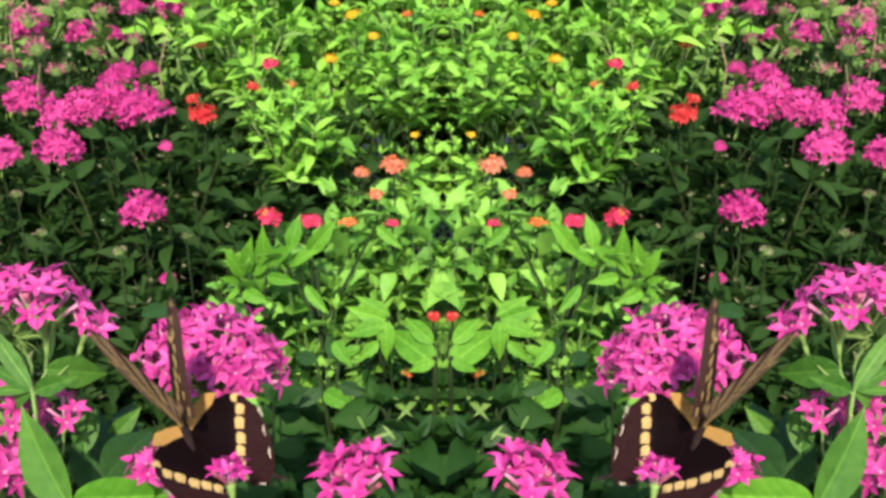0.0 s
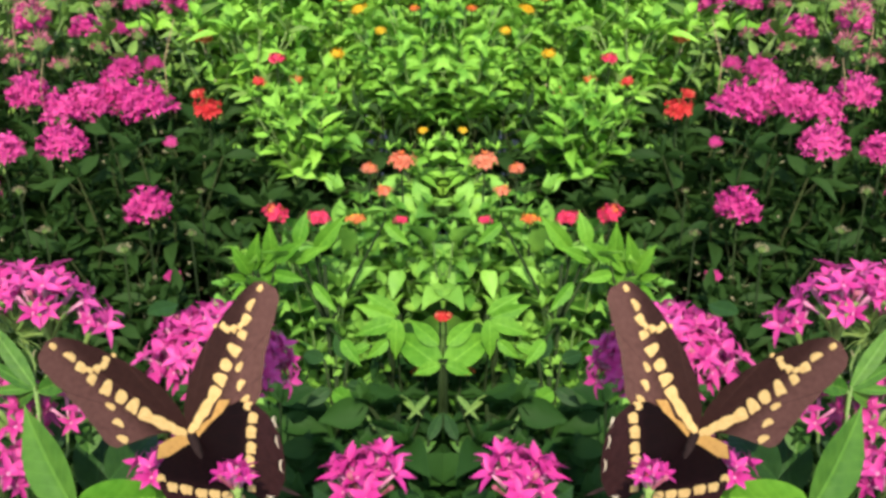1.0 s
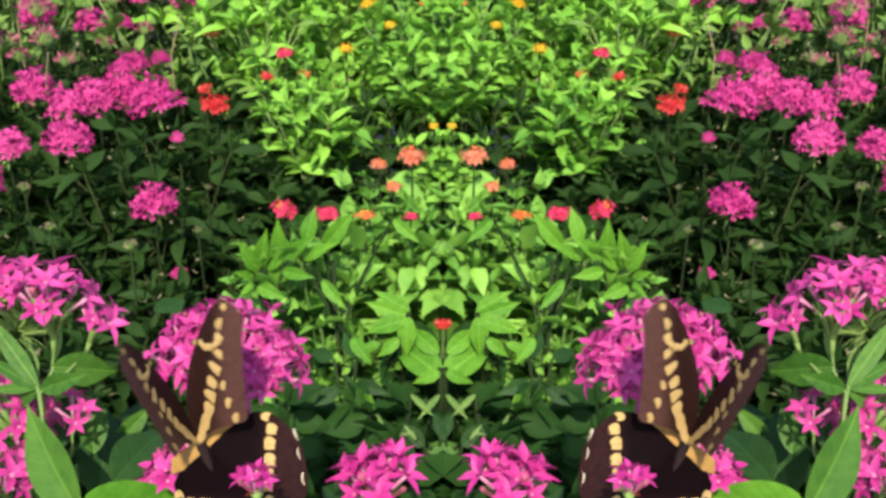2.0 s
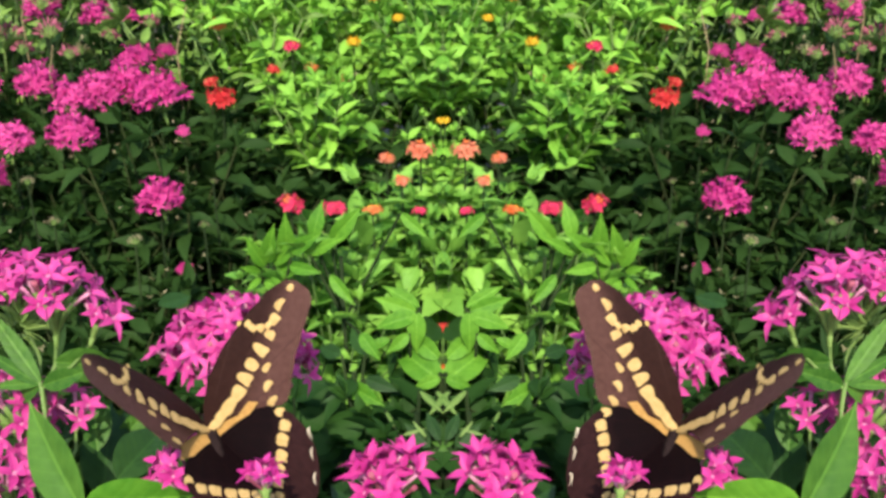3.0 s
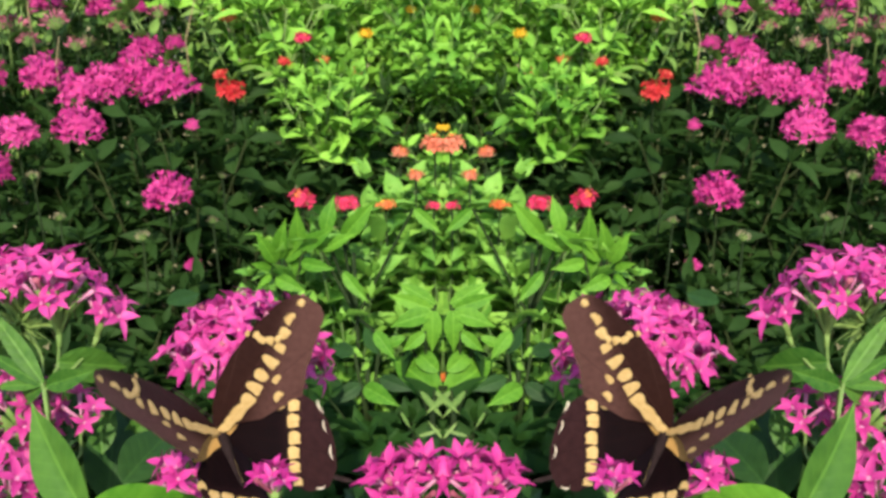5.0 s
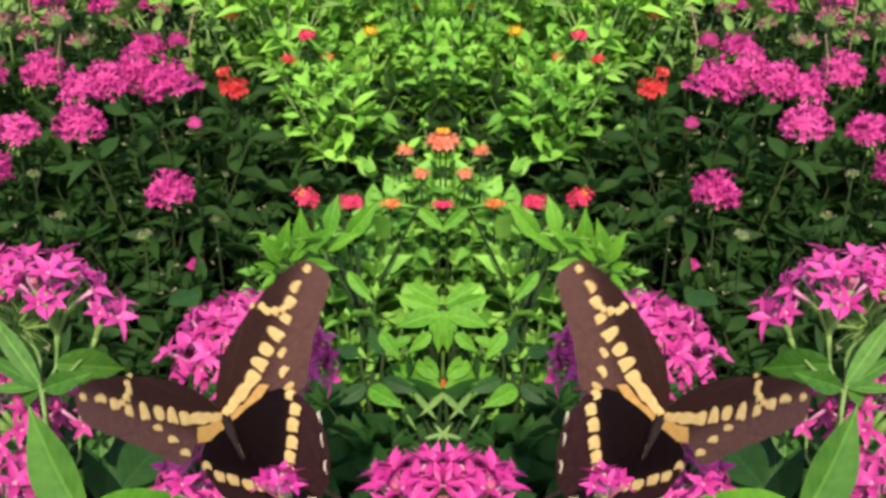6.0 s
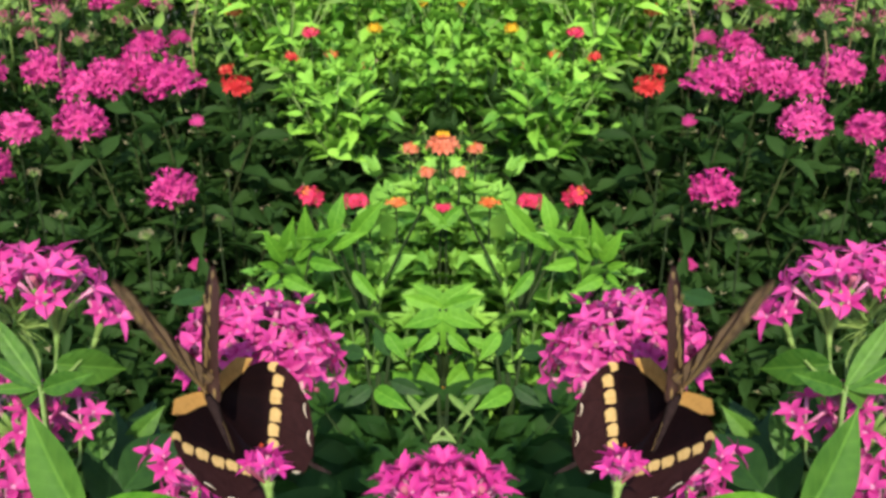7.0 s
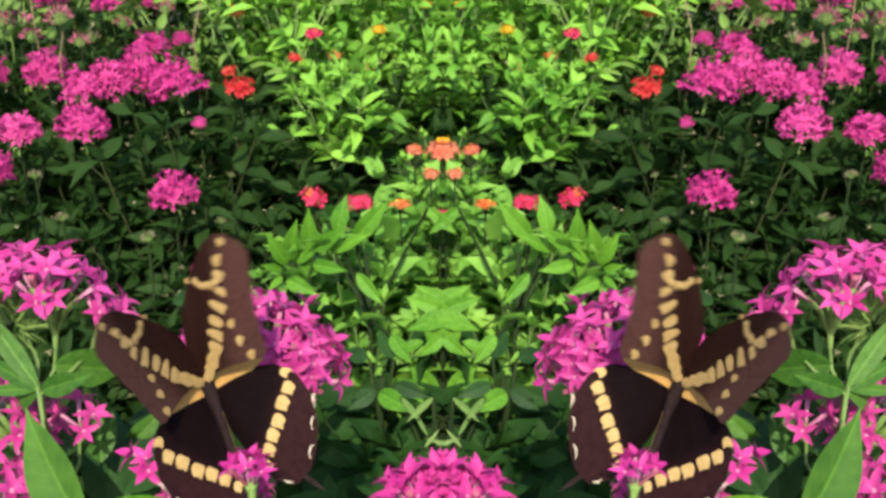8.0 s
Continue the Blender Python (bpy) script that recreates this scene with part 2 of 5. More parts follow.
def facing(direction, at, roll=0.0):
    """A leaf's pose along direction with its upper face turned out of the bed, to the front."""
    d = Vector(direction).normalized()
    side = Vector((0, -0.85, 0.53)).cross(d).normalized()
    m = Matrix((d, side, d.cross(side))).transposed().to_4x4()
    return Matrix.Translation(at) @ m @ Matrix.Rotation(roll * 0.3, 4, "X")


# ---- crowns of leafy shoots ----
def crown_mesh(name, rng, leaf_mat, stem_mat, shoots, reach, spread, length, ratio, step, upright, taper=0.45, specks=0):
    bm = bmesh.new()
    for k in range(shoots):
        az = 2 * math.pi * (k + rng.random()) / shoots
        lean = spread * (0.25 + 0.75 * rng.random())
        d = Vector((math.cos(az) * math.sin(lean), math.sin(az) * math.sin(lean), math.cos(lean)))
        size = reach * rng.uniform(0.7, 1.1)
        root = Vector((rng.uniform(-0.01, 0.01), rng.uniform(-0.01, 0.01), -0.13 + rng.uniform(-0.03, 0.02)))
        pts = [root + d * (size * s) + Vector((0, 0, 0.02 * s * s)) for s in (0, 0.5, 1)]
        tube(bm, pts, 0.0016, 0.0009, 4, 1)
        count = max(3, int(size / step))
        for i in range(count):
            s = 0.2 + 0.8 * i / (count - 1)
            at = root + d * (size * s) + Vector((0, 0, 0.02 * s * s))
            turn = i * 1.571 + rng.uniform(-0.5, 0.5)
            grow = length * (1.0 - taper * s * s) * rng.uniform(0.75, 1.2)
            for side in (0, math.pi):
                out = Vector((math.cos(turn + side), math.sin(turn + side), rng.uniform(-0.5, upright + 0.2)))
                out = out + d * rng.uniform(0.1, 0.7)
                leaf(bm, along(out, at, rng.uniform(-1.0, 1.0)), grow, grow * ratio * rng.uniform(0.85, 1.15), rng.uniform(0.25, 0.75), rng.uniform(0.2, 0.9), 0, 0.85, rng.uniform(0, 0.25))
        tip = root + d * size + Vector((0, 0, 0.02))
        for k2 in range(4):
            a2 = az + k2 * 1.6
            leaf(bm, along(d + Vector((math.cos(a2) * 0.5, math.sin(a2) * 0.5, 0.3)), tip, rng.uniform(-1, 1)), length * rng.uniform(0.3, 0.5), length * ratio * 0.35, 0.5, 0.3)
    # Pale specks: small cream buds, and leaf glints put in as shapes.
    for k in range(specks):
        az, lean = rng.uniform(0, 6.28), spread * math.sqrt(rng.random())
        d = Vector((math.cos(az) * math.sin(lean), math.sin(az) * math.sin(lean), math.cos(lean)))
        at = Vector((0, 0, -0.13)) + d * reach * rng.uniform(0.9, 1.2)
        for turn in range(3):
            leaf(bm, along((math.cos(turn * 2.1), math.sin(turn * 2.1), rng.uniform(0.2, 1.5)), at), rng.uniform(0.003, 0.007), 0.0022, 0.3, 0.2, 2)
    return finish(name, bm, (leaf_mat, stem_mat, CREAM_BUD))


rng = random.Random(7)
CROWNS = {
    "bright": [crown_mesh("foliage", rng, LEAF_BRIGHT, STEM_MID, 6, 0.15, 0.95, 0.057, 0.5, 0.036, 0.7, 0.35) for _ in range(6)],
    "fine": [crown_mesh("foliage", rng, LEAF_FINE, STEM, 9, 0.17, 0.8, 0.064, 0.36, 0.036, 0.9, 0.35) for _ in range(5)],
    "clump": [crown_mesh("foliage", rng, LEAF_LIGHT, STEM_MID, 5, 0.13, 0.85, 0.054, 0.52, 0.032, 0.7, 0.25) for _ in range(6)],
    "olive": [crown_mesh("foliage", rng, LEAF_OLIVE, STEM, 8, 0.15, 0.9, 0.050, 0.32, 0.028, 0.6, 0.45, 9) for _ in range(4)],
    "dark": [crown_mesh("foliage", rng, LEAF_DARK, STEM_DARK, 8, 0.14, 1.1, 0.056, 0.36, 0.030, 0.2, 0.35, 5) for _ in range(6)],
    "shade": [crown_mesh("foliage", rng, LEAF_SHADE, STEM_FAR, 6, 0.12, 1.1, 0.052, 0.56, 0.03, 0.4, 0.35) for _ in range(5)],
}
bm = bmesh.new()
tube(bm, [(0, 0, 0), (0.006, 0.004, 0.2), (-0.004, 0.003, 0.4), (0, 0, 0.6)], 0.0032, 0.0018, 6)
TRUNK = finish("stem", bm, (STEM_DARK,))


# ---- flower heads ----
def dome(count, flat=0.75, low=-0.15):
    """Directions spread evenly over a dome."""
    for i in range(count):
        z = 1 - (1 - low) * (i + 0.5) / count
        a = i * 2.39996
        r = math.sqrt(max(0, 1 - z * z))
        yield Vector((r * math.cos(a), r * math.sin(a), z * flat)), a


def star(bm, m, radius, petals, width, cup, slot, rng, tip=1.0):
    """An open floret: petals round a throat, facing z."""
    for k in range(petals):
        turn = 2 * math.pi * (k + rng.uniform(-0.12, 0.12)) / petals
        p = m @ Matrix.Rotation(turn, 4, "Z") @ Matrix.Rotation(-cup + rng.uniform(-0.25, 0.25), 4, "Y")
        r = radius * rng.uniform(0.85, 1.15)
        w = r * width
        v = [bm.verts.new(p @ Vector(c)) for c in ((0, 0, 0), (r * 0.5, w, 0.06 * r), (r * 0.55, 0, -0.02 * r), (r * 0.5, -w, 0.06 * r), (r * tip, 0, -0.1 * r))]
        for f in ((0, 2, 1), (0, 3, 2), (1, 2, 4), (2, 3, 4)):
            face = bm.faces.new([v[j] for j in f])
            face.smooth, face.material_index = True, slot


def far_head_mesh(name, rng, petal, count, petals, width, floret, flat=0.8, heart=None):
    """A whole flower head of unit radius, seen from some way off."""
    bm = bmesh.new()
    for d, a in dome(count // 2, flat):
        star(bm, aim(d, rng.uniform(0, 6), d * 0.55), floret * 1.3, petals, 0.45, 0.0, 0, rng)
    for d, a in dome(count, flat):
        d = d + Vector((rng.uniform(-0.16, 0.16), rng.uniform(-0.16, 0.16), rng.uniform(-0.12, 0.12)))
        out = Vector((d.x, d.y, d.z + 0.25))
        at = d * rng.uniform(0.72, 0.95)
        tube(bm, [Vector((0, 0, -0.45)), at], 0.03, 0.045, 3, 1)
        star(bm, aim(out, rng.uniform(0, 6), at), floret * rng.uniform(0.75, 1.3), petals, width * rng.uniform(0.8, 1.1), rng.uniform(0.0, 0.9), 2 if heart and d.z > 0.8 * flat and rng.random() < 0.7 else 0, rng)
    for k in range(9):
        a = k * 0.7
        leaf(bm, along((math.cos(a), math.sin(a), 0.2), (0, 0, -0.45)), 0.55, 0.12, 0.3, 0.5, 1)
    return finish(name, bm, (petal, CALYX, heart or petal))


def tuft_mesh(name, rng, petal, tube_tone):
    """A pentas head of unit radius: slim tubes fan up from a green fork, each with narrow pointed petals; flat underneath."""
    bm = bmesh.new()
    fork = Vector((0, 0, -0.62))
    for d, a in dome(72, 0.95, -0.35):
        d = d + Vector((rng.uniform(-0.14, 0.14), rng.uniform(-0.14, 0.14), rng.uniform(-0.14, 0.14)))
        at = d * rng.uniform(0.62, 0.98)
        bow = at * 0.6 + Vector((0, 0, -0.2))
        tube(bm, [fork + (at - fork) * 0.25, bow], 0.022, 0.03, 3, 1)
        tube(bm, [bow, at], 0.035, 0.06, 3, 2)
        out = Vector((d.x * 1.1, d.y * 1.1, d.z + 0.35))
        star(bm, aim(out, rng.uniform(0, 6), at), rng.uniform(0.22, 0.38), 5, rng.uniform(0.13, 0.2), rng.uniform(0.1, 1.15), 0, rng)
    for d, a in dome(14, 0.8, 0.0):
        star(bm, aim(d, rng.uniform(0, 6), d * 0.5), 0.34, 5, 0.3, 0.3, 0, rng)
    for k in range(9):
        a = k * 0.7
        leaf(bm, along((math.cos(a), math.sin(a), rng.uniform(-0.2, 0.5)), fork), rng.uniform(0.35, 0.65), 0.14, 0.3, 0.5, 1)
    tube(bm, [fork + Vector((0, 0, -0.5)), fork], 0.05, 0.07, 5, 1)
    return finish(name, bm, (petal, CALYX, tube_tone))


PENTAS_FAR = [tuft_mesh("flower_head", rng, PINK, PINK_DEEP) for _ in range(6)]
LANTANA_FAR = {key: [far_head_mesh("flower_head", rng, mat, 26, 5, 0.25, 0.40, 0.55, heart) for _ in range(3)] for key, mat, heart in
               (("red", RED, SALMON), ("crimson", SCARLET, ORANGE), ("orange", ORANGE, YELLOW), ("salmon", SALMON, ORANGE), ("yellow", YELLOW, None))}


def seed_head_mesh(rng, tone):
    """A spent head of unit radius: short pale spikes on a green fork."""
    bm = bmesh.new()
    for d, a in dome(30, 0.8):
        tube(bm, [Vector((0, 0, -0.5)), d * 0.6], 0.03, 0.03, 3, 1)
        leaf(bm, along(d + Vector((0, 0, 0.2)), d * 0.55, rng.uniform(-2, 2)), rng.uniform(0.35, 0.7), 0.16, 0.3, 0.3)
    return finish("flower_head", bm, (tone, CALYX))


FADED = [seed_head_mesh(rng, CREAM_BUD) for _ in range(3)]
DUSKY = [seed_head_mesh(rng, BUD) for _ in range(3)]


def floret_mesh(rng, petal):
    """A pentas floret close up: five pointed petals on a slim tube, base at the origin."""
    bm = bmesh.new()
    tube(bm, [(0, 0, 0), (0.0002, 0, 0.006), (0, 0, 0.012)], 0.0007, 0.0013, 6, 1)
    for k in range(5):
        turn = 2 * math.pi * (k + rng.uniform(-0.08, 0.08)) / 5
        p = Matrix.Translation((0, 0, 0.0115)) @ Matrix.Rotation(turn, 4, "Z") @ Matrix.Rotation(-rng.uniform(0.2, 1.05), 4, "Y") @ Matrix.Translation((0.0008, 0, 0))
        leaf(bm, p, rng.uniform(0.0088, 0.0112), rng.uniform(0.0039, 0.0051), 0.4, rng.uniform(0.1, 0.9), 0, 0.7)
    return finish("floret", bm, (petal, PINK_TUBE))


FLORETS = [floret_mesh(rng, PINK_NEAR) for _ in range(8)]
FLORETS_DEEP = [floret_mesh(rng, PINK_DEEP) for _ in range(6)]
bm = bmesh.new()
tube(bm, [(0, 0, 0), (0, 0, 0.008), (0, 0, 0.013), (0, 0, 0.016)], 0.0008, 0.0016, 6, 0)
BUD_MESH = finish("bud", bm, (BUD,))


# ---- both sides of the garden: each thing and its mirror twin ----
FLIP = Matrix.Diagonal((-1, 1, 1, 1))
DRIFTERS = []


def twin(thing, m, height, head=None):
    """Stands a thing at m, and its mirror image across the middle of the bed."""
    thing.matrix_basis = m
    other = copy_thing(thing, FLIP @ m @ FLIP)
    other.scale = (-1, 1, 1)
    DRIFTERS.append((thing, other, m, head or (m.translation.x, m.translation.y, height)))
    return other


# ---- ground ----
bm = bmesh.new()
edges = [-600, -60, -8, -3] + [v * 0.25 for v in range(-8, 9)] + [3, 8, 60, 600]
grid = {}
for i, x in enumerate(edges):
    for j, y in enumerate(edges):
        z = 0.015 * noise.noise((x * 2, y * 2, 0)) if abs(x) < 5 and abs(y) < 5 else 0
        grid[i, j] = bm.verts.new((x, y + 1, z - 0.01))
for i in range(len(edges) - 1):
    for j in range(len(edges) - 1):
        bm.faces.new((grid[i, j], grid[i + 1, j], grid[i + 1, j + 1], grid[i, j + 1]))
tagged(new("ground", finish("ground", bm, (SOIL,))), "dark brown mulched soil of a garden bed", "soil", kind="structure")


# ---- plants of the bed ----
def canopy(y):
    return float(np.interp(y, [0.5, 0.67, 0.78, 0.92, 1.07, 1.19, 1.32, 1.58, 2.2], [0.44, 0.455, 0.47, 0.495, 0.555, 0.59, 0.63, 0.75, 0.95]))


LABELS = {
    "bright": ("lantana_plant", "leafy bright green lantana plant growing in the bed", "plant", "lantana plants"),
    "fine": ("lantana_plant", "thin-leaved yellow-green lantana plant growing in the bed", "plant", "lantana plants"),
    "clump": ("lantana_plant", "leafy bright green lantana plant growing in the bed", "plant", "lantana plants"),
    "olive": ("pentas_plant", "olive green pentas plant with spent dry tips", "plant", "pentas plants"),
    "dark": ("pentas_plant", "pentas plant with narrow leaves, coloured for shade", "plant", "pentas plants"),
    "shade": ("broadleaf_plant", "low plant with broad leaves, coloured for shade", "plant", "broadleaf plants"),
}


def bed_plant(kind, x, y, top, rng, size=1.0):
    name, label, category, group = LABELS[kind]
    thing = tagged(new(name), label, category, group)
    part("stem", TRUNK, thing, pose(0, 0, 0, 0, 0, rng.uniform(0, 360)), size=(1, 1, (top - 0.08) / 0.6))
    part("foliage", rng.choice(CROWNS[kind]), thing, pose(0, 0, top, rng.uniform(-12, 12), rng.uniform(-12, 12), rng.uniform(0, 360)), size=(size, size, size))
    if y > 1.3:
        for drop in (0.13, 0.25):
            part("foliage", rng.choice(CROWNS[kind]), thing, pose(0, 0, top - drop, 0, 0, rng.uniform(0, 360)), size=(size, size, size))
    twin(thing, pose(x, y, 0), top)


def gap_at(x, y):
    """Two shaded gaps that open among the lantana; their plants carry the shade in their colour."""
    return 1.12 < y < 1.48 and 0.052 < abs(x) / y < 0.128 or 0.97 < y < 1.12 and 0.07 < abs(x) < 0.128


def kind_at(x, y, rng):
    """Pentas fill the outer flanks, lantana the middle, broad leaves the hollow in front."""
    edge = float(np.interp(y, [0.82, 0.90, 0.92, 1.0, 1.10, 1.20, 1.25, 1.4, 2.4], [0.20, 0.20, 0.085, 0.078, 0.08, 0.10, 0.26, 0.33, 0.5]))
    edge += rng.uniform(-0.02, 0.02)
    # Hole in the clump: darkened leaves stand in for its shade.
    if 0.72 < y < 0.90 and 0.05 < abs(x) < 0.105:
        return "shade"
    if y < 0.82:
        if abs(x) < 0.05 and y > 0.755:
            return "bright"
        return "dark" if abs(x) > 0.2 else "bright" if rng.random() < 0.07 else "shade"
    # Dark kind here paints the gaps' shade through leaf colour.
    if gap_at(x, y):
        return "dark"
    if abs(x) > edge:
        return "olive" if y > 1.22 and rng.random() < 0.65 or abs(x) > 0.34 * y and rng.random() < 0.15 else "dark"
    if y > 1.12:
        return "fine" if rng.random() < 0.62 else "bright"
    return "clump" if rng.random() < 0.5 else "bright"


scatter = random.Random(21)
DROP = {"bright": 0.02, "clump": 0.02, "fine": 0.0, "dark": 0.06, "shade": 0.075, "olive": -0.01}
y = 0.60
while y < 2.4:
    x = -(0.45 * y + 0.14)
    while x < -0.005:
        step = 0.066 + 0.05 * (y - 0.6)
        px, py = x + scatter.uniform(-0.5, 0.5) * step, y + scatter.uniform(-0.5, 0.5) * step
        kind = kind_at(px, py, scatter)
        if px < -0.004:
            low = 0.09 if 0.8 < py < 1.12 else 0.08
            hollow = 0.0
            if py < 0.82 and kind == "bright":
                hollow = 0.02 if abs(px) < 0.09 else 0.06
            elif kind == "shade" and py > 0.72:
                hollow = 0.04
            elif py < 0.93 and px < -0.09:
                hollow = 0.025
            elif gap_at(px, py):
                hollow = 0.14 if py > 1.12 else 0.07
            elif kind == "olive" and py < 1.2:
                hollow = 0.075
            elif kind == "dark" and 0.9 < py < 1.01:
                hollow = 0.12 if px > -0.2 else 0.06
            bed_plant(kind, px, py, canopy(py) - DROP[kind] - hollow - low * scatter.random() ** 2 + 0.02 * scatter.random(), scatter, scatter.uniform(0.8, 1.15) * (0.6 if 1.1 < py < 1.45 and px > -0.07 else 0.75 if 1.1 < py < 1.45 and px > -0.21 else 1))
        x += step * (1.6 if 0.82 < py < 1.12 and kind in ("clump", "bright") else (0.85 if py < 1.25 else 1.1) if kind == "dark" else 1.1 if kind == "olive" else 0.72 if kind in ("fine", "bright") and py > 1.2 else 1.0)
    y += 0.066 + 0.05 * (y - 0.6)
for x, y, z in ((-0.121, 0.826, 0.491), (-0.114, 0.832, 0.507), (-0.107, 0.833, 0.509), (-0.123, 0.802, 0.486), (-0.087, 0.945, 0.520), (-0.034, 0.947, 0.525), (-0.022, 0.896, 0.505), (-0.006, 0.826, 0.491)):
    bed_plant("clump", x, y, z - 0.012, scatter, 0.85)
# Extra dark pentas, added so that their colour gives the shade below the lantana.
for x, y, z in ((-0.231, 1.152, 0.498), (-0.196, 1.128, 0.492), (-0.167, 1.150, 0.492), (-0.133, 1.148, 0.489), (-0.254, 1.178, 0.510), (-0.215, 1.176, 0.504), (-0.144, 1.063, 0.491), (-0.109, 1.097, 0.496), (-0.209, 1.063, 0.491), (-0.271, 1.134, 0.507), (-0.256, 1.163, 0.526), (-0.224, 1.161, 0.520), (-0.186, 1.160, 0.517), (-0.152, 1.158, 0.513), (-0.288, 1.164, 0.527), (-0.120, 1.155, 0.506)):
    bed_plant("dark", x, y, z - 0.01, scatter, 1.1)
for x, y, z in ((-0.154, 1.065, 0.550), (-0.148, 1.09, 0.560), (-0.168, 1.12, 0.570)):
    bed_plant("fine", x, y, z, scatter, 0.5)
for x, y, z in ((-0.235, 1.25, 0.605), (-0.262, 1.29, 0.620), (-0.205, 1.27, 0.612), (-0.285, 1.33, 0.640), (-0.232, 1.33, 0.636)):
    bed_plant("fine", x, y, z, scatter, 0.8)
for x, y, z in ((-0.300, 1.04, 0.528), (-0.272, 1.03, 0.525), (-0.318, 1.01, 0.505)):
    bed_plant("dark", x, y, z, scatter, 0.9)


def flowering(kind, heads, mesh_list, rng, names):
    """One plant a head: a stalk from the soil, leaves under the bloom and the bloom itself."""
    name, label, category, group = names
    for hx, hy, hz, r in heads:
        thing = tagged(new(name), label, category, group)
        spread = 0.8 if kind == "dark" else 0.55 if hy > 1.05 else 0.4
        full = 0.94 if mesh_list is PENTAS_FAR else 0.82
        hz -= 0.004 if mesh_list is PENTAS_FAR else 0
        lean = Vector((min(rng.uniform(-0.03, 0.03), -hx - 0.004), rng.uniform(0.0, 0.04), 0))
        base = Vector((hx, hy, 0)) + lean
        top = Vector((hx, hy, hz)) - base
        bm = bmesh.new()
        tube(bm, [(0, 0, 0), top * 0.4 + lean * 0.3, top * 0.8 - lean * 0.1, top - Vector((0, 0, 0.4 * r))], 0.0016, 0.0009, 6)
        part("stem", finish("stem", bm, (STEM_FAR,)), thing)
        part("foliage", rng.choice(CROWNS[kind]), thing, Matrix.Translation(top - Vector((0, -0.01, (0.052 if kind == "dark" else 0.018) + r))) @ pose(0, 0, 0, 0, 0, rng.uniform(0, 360)), size=(spread, spread, spread))
        part("flower_head", rng.choice(mesh_list), thing, Matrix.Translation(top) @ pose(0, 0, 0, rng.uniform(2, 16), rng.uniform(-15, 15), rng.uniform(0, 360)), size=(full * r, full * r, full * r))
        twin(thing, Matrix.Translation(base), hz, (hx, hy, hz))


bloom = random.Random(5)
flowering("dark", [
    (-0.488, 1.266, 0.625, 0.024), (-0.418, 1.247, 0.618, 0.021), (-0.374, 1.306, 0.639, 0.016), (-0.331, 1.311, 0.641, 0.021),
    (-0.354, 1.160, 0.591, 0.019), (-0.441, 1.108, 0.577, 0.023), (-0.393, 1.072, 0.568, 0.023), (-0.371, 1.090, 0.572, 0.024), (-0.352, 1.111, 0.577, 0.024),
    (-0.314, 1.088, 0.569, 0.029), (-0.382, 1.026, 0.546, 0.025), (-0.439, 1.018, 0.543, 0.022), (-0.280, 0.939, 0.511, 0.022),
    (-0.255, 0.909, 0.456, 0.008), (-0.277, 1.029, 0.548, 0.007), (-0.502, 1.102, 0.575, 0.024), (-0.324, 1.171, 0.594, 0.011),
    (-0.445, 0.970, 0.523, 0.02), (-0.383, 1.246, 0.618, 0.012)],
    PENTAS_FAR, bloom, ("pentas_plant", "pentas plant with a domed magenta-pink flower head", "flower", "flowering pentas"))
flowering("dark", [
    (-0.293, 0.898, 0.484, 0.009), (-0.404, 0.958, 0.518, 0.008), (-0.363, 0.902, 0.500, 0.007), (-0.415, 1.167, 0.593, 0.014), (-0.463, 1.206, 0.605, 0.014), (-0.235, 0.958, 0.518, 0.005), (-0.233, 0.903, 0.497, 0.006)],
    FADED, bloom, ("pentas_plant", "pentas plant with a pale faded seed head", "flower", "faded pentas"))
flowering("dark", [
    (-0.530, 1.304, 0.638, 0.018), (-0.518, 1.200, 0.603, 0.018), (-0.424, 1.159, 0.591, 0.014), (-0.470, 1.309, 0.640, 0.016), (-0.392, 1.199, 0.602, 0.013), (-0.477, 1.171, 0.594, 0.015), (-0.562, 1.268, 0.626, 0.02),
    (-0.470, 1.225, 0.636, 0.026), (-0.508, 1.215, 0.600, 0.022), (-0.455, 1.195, 0.608, 0.020), (-0.395, 1.255, 0.640, 0.016), (-0.350, 1.210, 0.615, 0.014)],
    DUSKY, bloom, ("pentas_plant", "pentas plant with a dusky pink fading head", "flower", "fading pentas"))
LANTANA = ("lantana_plant", "lantana plant with a small {} flower head", "flower", "flowering lantana")
flowering("dark", [(-0.264, 1.102, 0.575, 0.009), (-0.246, 1.070, 0.567, 0.017)], LANTANA_FAR["red"], bloom, (LANTANA[0], LANTANA[1].format("red"), *LANTANA[2:]))
